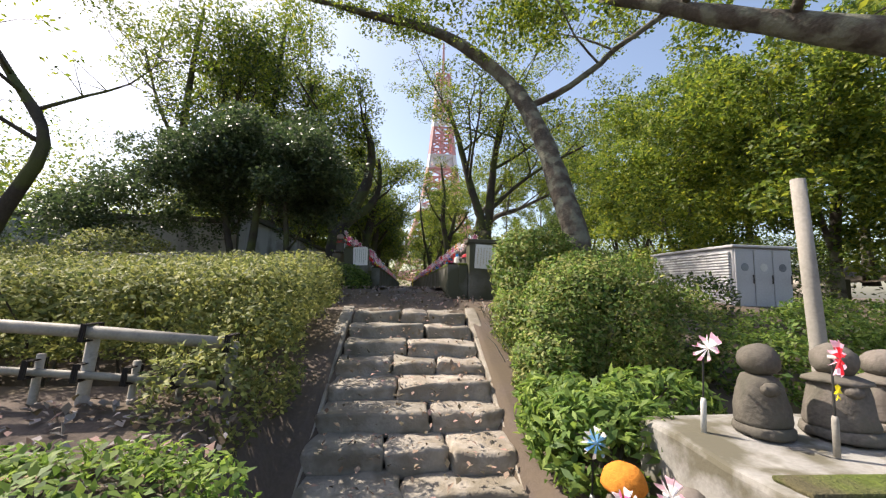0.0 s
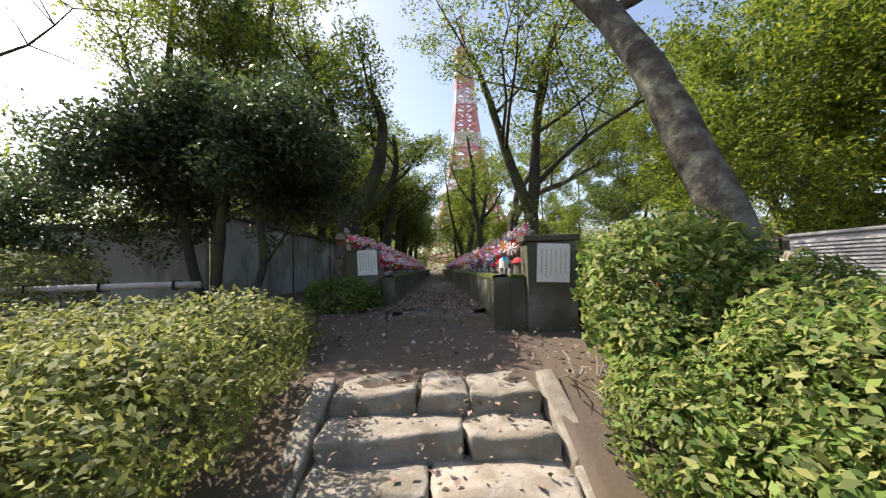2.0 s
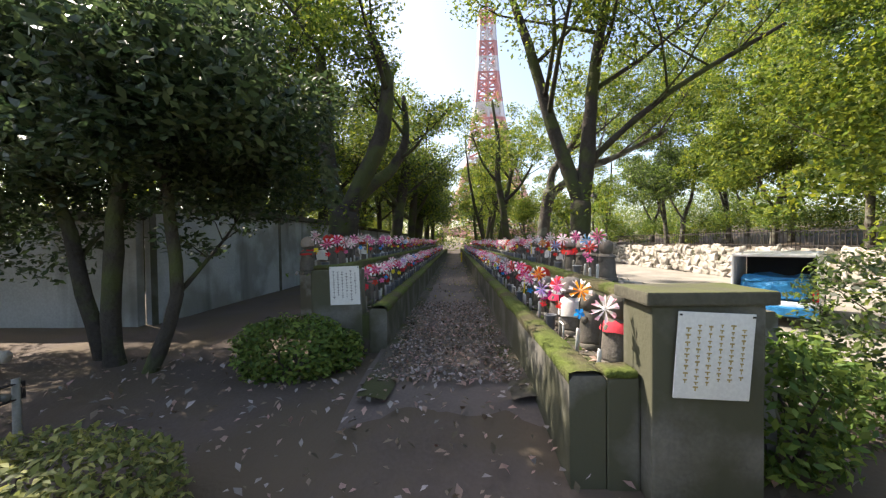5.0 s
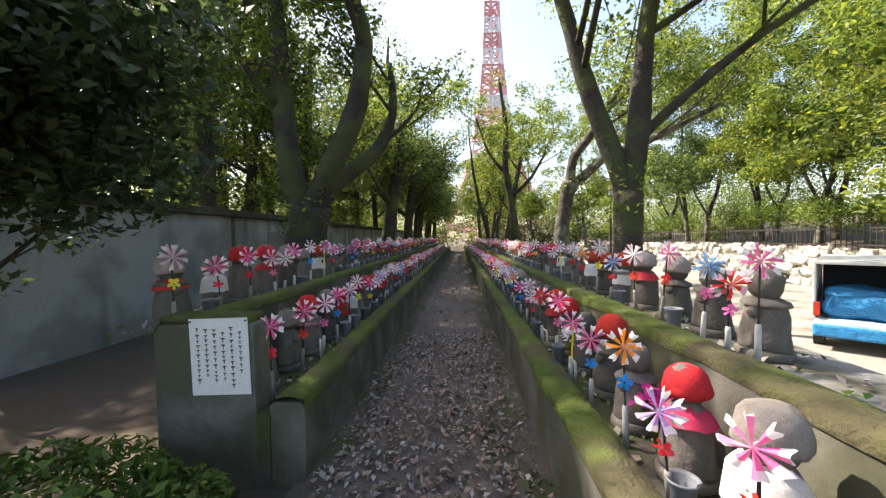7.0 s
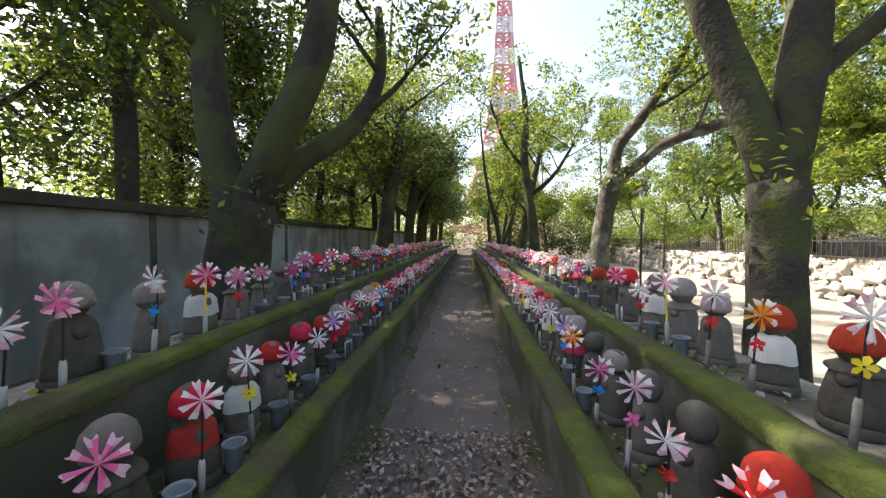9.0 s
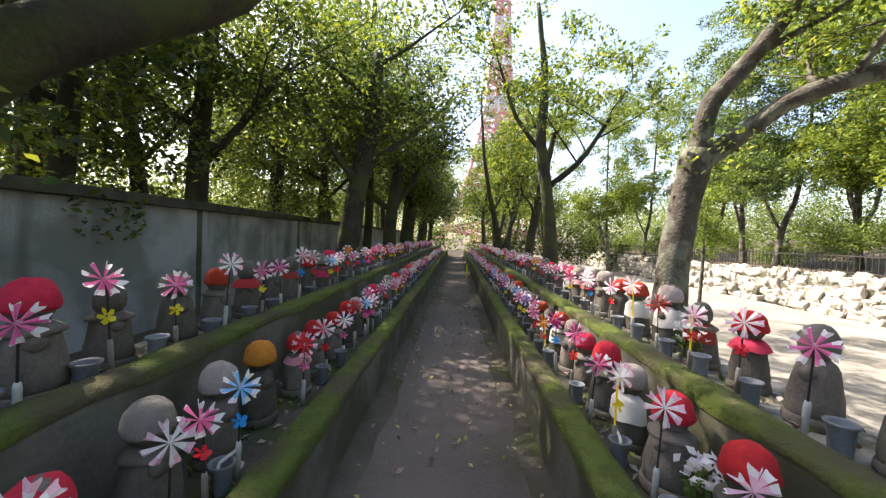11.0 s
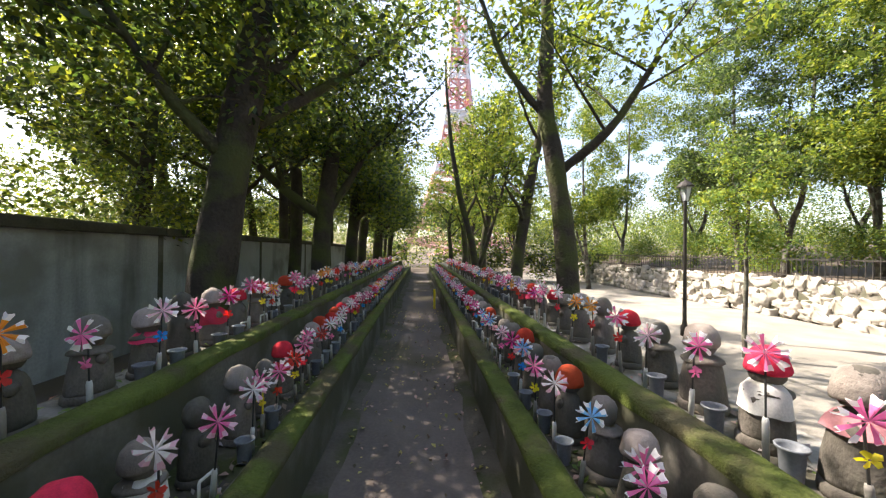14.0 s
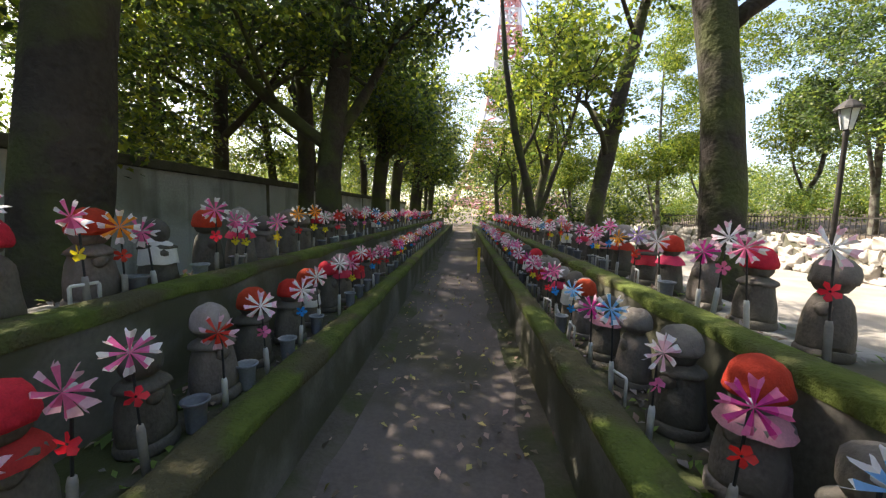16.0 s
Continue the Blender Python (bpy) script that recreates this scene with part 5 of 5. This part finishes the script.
def niche(x, y, z, face, rnd, near):
    """One statue with what its family set round it."""
    m = pose(x + rnd.uniform(-.025, .025), y, z, rnd.uniform(-1.5, 1.5), rnd.uniform(-1.5, 1.5), face + rnd.uniform(-9, 9))
    i = rnd.randrange(7)
    s = rnd.uniform(.98, 1.14)
    m = m @ Matrix.Diagonal((s * .76, s * .76, s * .97, 1))
    cap = rnd.random()
    bib = rnd.random()
    put("jizo_statue", STATUES[i], M_STATUE, "small worn stone statue in a red cap" if cap < .36 else "small worn grey stone statue on a round foot", "statue", "statues on the terraces", m=m)
    if cap < .36:
        put("knit_cap", CAPO if cap < .015 else CAP, M_RED, "red knitted cap on a stone statue", "cap", "caps of the statues", m=m)
    elif cap < .68:
        put("knit_cap", CAPF, M_FADED, "faded brownish knitted cap on a stone statue", "cap", "caps of the statues", m=m)
    if bib < .40:
        k = rnd.randrange(5)
        put("cloth_bib", BIBS[k], M_BIB, ("faded pink" if k == 2 else "white" if k == 3 else "red") + " cloth bib round a statue's neck", "bib", "bibs of the statues", m=m)
    fx = -1 if x > 0 else 1
    for extra in range(2 if rnd.random() < .07 else (1 if rnd.random() < .96 else 0)):
        wsel = rnd.choice([0, 0, 0, 1, 1, 2, 3, 3, 3, 4, 4, 4, 4, 5, 6, 7, 8, 8, 8, 9, 10])
        pinwheel(x + fx * rnd.uniform(.14, .17), y + rnd.uniform(-.19, -.11) + extra * .2, z, fx * rnd.uniform(-5, 52) + rnd.uniform(-14, 14), wsel, rnd.randrange(0, 5) if rnd.random() < .7 else -1, rnd.uniform(0, 45), rnd.uniform(-12, 12), (rnd.uniform(-5, 5), rnd.uniform(-5, 5)), WHEEL_WORDS[wsel] + " plastic pinwheel on a stick in the shelf", rnd.uniform(.82, 1.12), rnd.random() < .06)
    if near:
        if rnd.random() < .62:
            put("flower_vase", VASE, M_VASE, "small grey plastic flower vase before a statue", "vase", "vases before the statues", m=pose(x + fx * rnd.uniform(.13, .16), y + rnd.uniform(.07, .19), z, 0, 0, 0))
        if rnd.random() < .16:
            put("vase_stand", STAND, M_WHITE, "white wire hoop stand on the shelf", "stand", "wire stands", m=pose(x + fx * .15, y + .21, z, 0, 0, rnd.uniform(60, 120)))


rnd = random.Random(21)
PITCH = 0.385
for side, y0 in ((1, Y_RIGHT + .35), (-1, Y_LEFT + .32)):
    for x, z in ((1.07 if side < 0 else 1.04, CURB - .07), (1.62, (TIER if side < 0 else TIER_R) - .06)):
        n = int((36.6 - y0) / PITCH)
        for k in range(n):
            if side > 0 and x > 1.3 and y0 + k * PITCH < 9.4:
                continue    # the near end of the right upper shelf stands empty
            niche(side * x, y0 + k * PITCH + rnd.uniform(-.02, .02), z, -66 if side > 0 else 66, rnd, k < 45)

# the little group on a mossy ledge by the lowest step
put("ledge", bevelled(1.25, 3.1, 2.2, 3.1, .45, .98, .03, 2, 2, .02, 31), [M_SHELF], "low stone ledge with patches of moss", "ledge", kind="structure")
put("ledge_moss", bevelled(1.30, 2.9, 2.22, 2.36, .972, .996, .012, 2, 2, .02, 33), M_MOSS, "strip of yellow-green moss along the ledge", "moss", kind="structure")
for x, y, sc in ((1.70, 2.78, 1.02), (2.06, 2.72, 1.08), (2.45, 2.80, 1.0)):
    put("jizo_statue", STATUES[int(sc * 50) % 7], M_STATUE, "small worn grey stone statue by the steps", "statue", "statues on the ledge", m=pose(x, y, .99, 0, 0, -20) @ Matrix.Diagonal((sc, sc, sc, 1)))
pinwheel(1.40, 2.80, .98, 10, 4, -1, 10, 25, (0, 3), "pale pink plastic pinwheel on a stick by the steps")
pinwheel(1.78, 2.52, .98, 25, 6, 2, 30, 0, (0, 4), "red and pink plastic pinwheel on a stick by the steps")
pinwheel(2.3, 2.52, .98, -10, 4, 0, 5, 0, (0, -4), "pale pink plastic pinwheel on a stick by the steps")
pinwheel(.90, 2.98, .44, 5, 9, -1, 12, -10, (0, 3), "pale blue plastic pinwheel on a stick by the steps", 1.05)
pinwheel(.86, 2.62, .36, 0, 0, 3, 22, -15, (0, 0), "white-tipped pink plastic pinwheel on a stick by the steps", .95)
pinwheel(1.02, 2.58, .42, 10, 4, -1, 8, -10, (0, 2), "pale pink plastic pinwheel on a stick by the steps", .95)
for x, y, cap in ((1.00, 2.84, True), (1.16, 2.62, False)):
    m = pose(x, y, .40, 0, 0, -20)
    put("jizo_statue", STATUES[2], M_STATUE, "small stone statue wearing an orange cap" if cap else "small worn grey stone statue by the steps", "statue", "statues on the ledge", m=m)
    if cap:
        put("knit_cap", CAPO, M_STRAW, "orange knitted cap on a stone statue", "cap", "caps of the statues", m=m)

# yellow marker post beside the far path and white flowers in a few vases
mark = new("marker_post")
mark.location = (.45, 26.5, 1.62)
part("post", Geo().tube([(0, 0, 0), (0, 0, .55)], .03, 10), PETAL["petal_yellow"], mark)
tagged(mark, "short pale yellow marker post beside the path", "post")
for k, (x, y, z) in enumerate(((1.02, 9.25, CURB - .07), (1.0, 13.75, CURB - .07), (1.05, 14.25, CURB - .07), (-1.02, 16.9, CURB - .07), (1.0, 10.3, CURB - .07), (1.55, 15.2, TIER_R - .06))):
    root = new("flower_bunch")
    root.location = (x, y, z)
    q = blob_points((0, 0, .22), (.11, .11, .07), 60, .5)
    part("petals", leaf_mesh("petals", q, .05, [PETAL["petal_white" if k % 3 else "petal_magenta"]], up=.8, aspect=.7), PETAL["petal_white"], root, kind="stuff")
    q = blob_points((0, 0, .15), (.09, .09, .07), 60, .5)
    part("foliage", leaf_mesh("foliage", q, .06, [M_LEAF_FRESH], aspect=.4), M_LEAF_FRESH, root, kind="stuff")
    gg = Geo()
    for j in range(6):
        gg.tube([(0, 0, 0), (.06 * math.cos(j), .06 * math.sin(j), .2)], .004, 5)
    part("stalk_cluster", gg, M_LEAF_MID, root, kind="stuff")
    tagged(root, "bunch of white flowers and leaves on the shelf" if k % 3 else "bunch of magenta flowers and leaves on the shelf", "flowers")

# fallen leaves and pebbles
def strew(name, n, area, size, mats, label, category, lift=.03, z=None):
    x = rng.uniform(area[0], area[1], n)
    y = rng.uniform(area[2], area[3], n)
    p = np.stack([x, y, np.array([(z if z is not None else ground_height(a, b)) + lift for a, b in zip(x, y)])], 1)
    p[:, 2] += .018 * np.abs(rng.normal(size=n)) * .6
    put(name, leaf_mesh(name, p, size * (.5 + rng.random(n)), mats, up=3.0, aspect=.6, mat_index=rng.integers(0, len(mats), n)), mats, label, category, kind="stuff")


strew("fallen_leaves", 1500, (-3.2, 3.0, 6.2, 9.4), .055, [M_LITTER, M_LITTER, M_PEBBLE], "dead leaves on bare earth at the stair head", "leaves", .045)
strew("fallen_leaves", 5200, (-.64, .64, 8.6, 12.6), .040, [M_LITTER, M_PEBBLE, M_LITTER], "dense carpet of dead leaves on the path", "leaves", .045)
strew("fallen_leaves", 900, (-.64, .64, 12.6, 26), .045, [M_LITTER, M_LITTER, M_LITTERY], "scattered dead leaves on the path", "leaves", .05)
strew("fallen_leaves", 420, (-.70, .70, 3.3, 6.2), .05, [M_LITTER], "dead leaves on the stone steps", "leaves", .36)
strew("fallen_leaves", 2200, (-5.5, -1.0, 1.6, 3.6), .06, [M_LITTER, M_PEBBLE], "dead leaves below the bamboo fence", "leaves", .02)
for side in (1, -1):
    y0 = Y_RIGHT if side > 0 else Y_LEFT
    strew("shelf_litter", 1500, (*sorted((side * .88, side * (1.18 if side > 0 else 1.25))), y0, 30), .045, [M_LITTER, M_PEBBLE, M_LEAF_FRESH], "leaf litter on the lower shelf", "leaves", .008, CURB - .07)
    strew("shelf_litter", 1300, (*sorted((side * 1.48, side * 1.8)), y0, 30), .045, [M_LITTER, M_PEBBLE, M_LEAF_FRESH], "leaf litter on the upper shelf", "leaves", .008, (TIER if side < 0 else TIER_R) - .06)
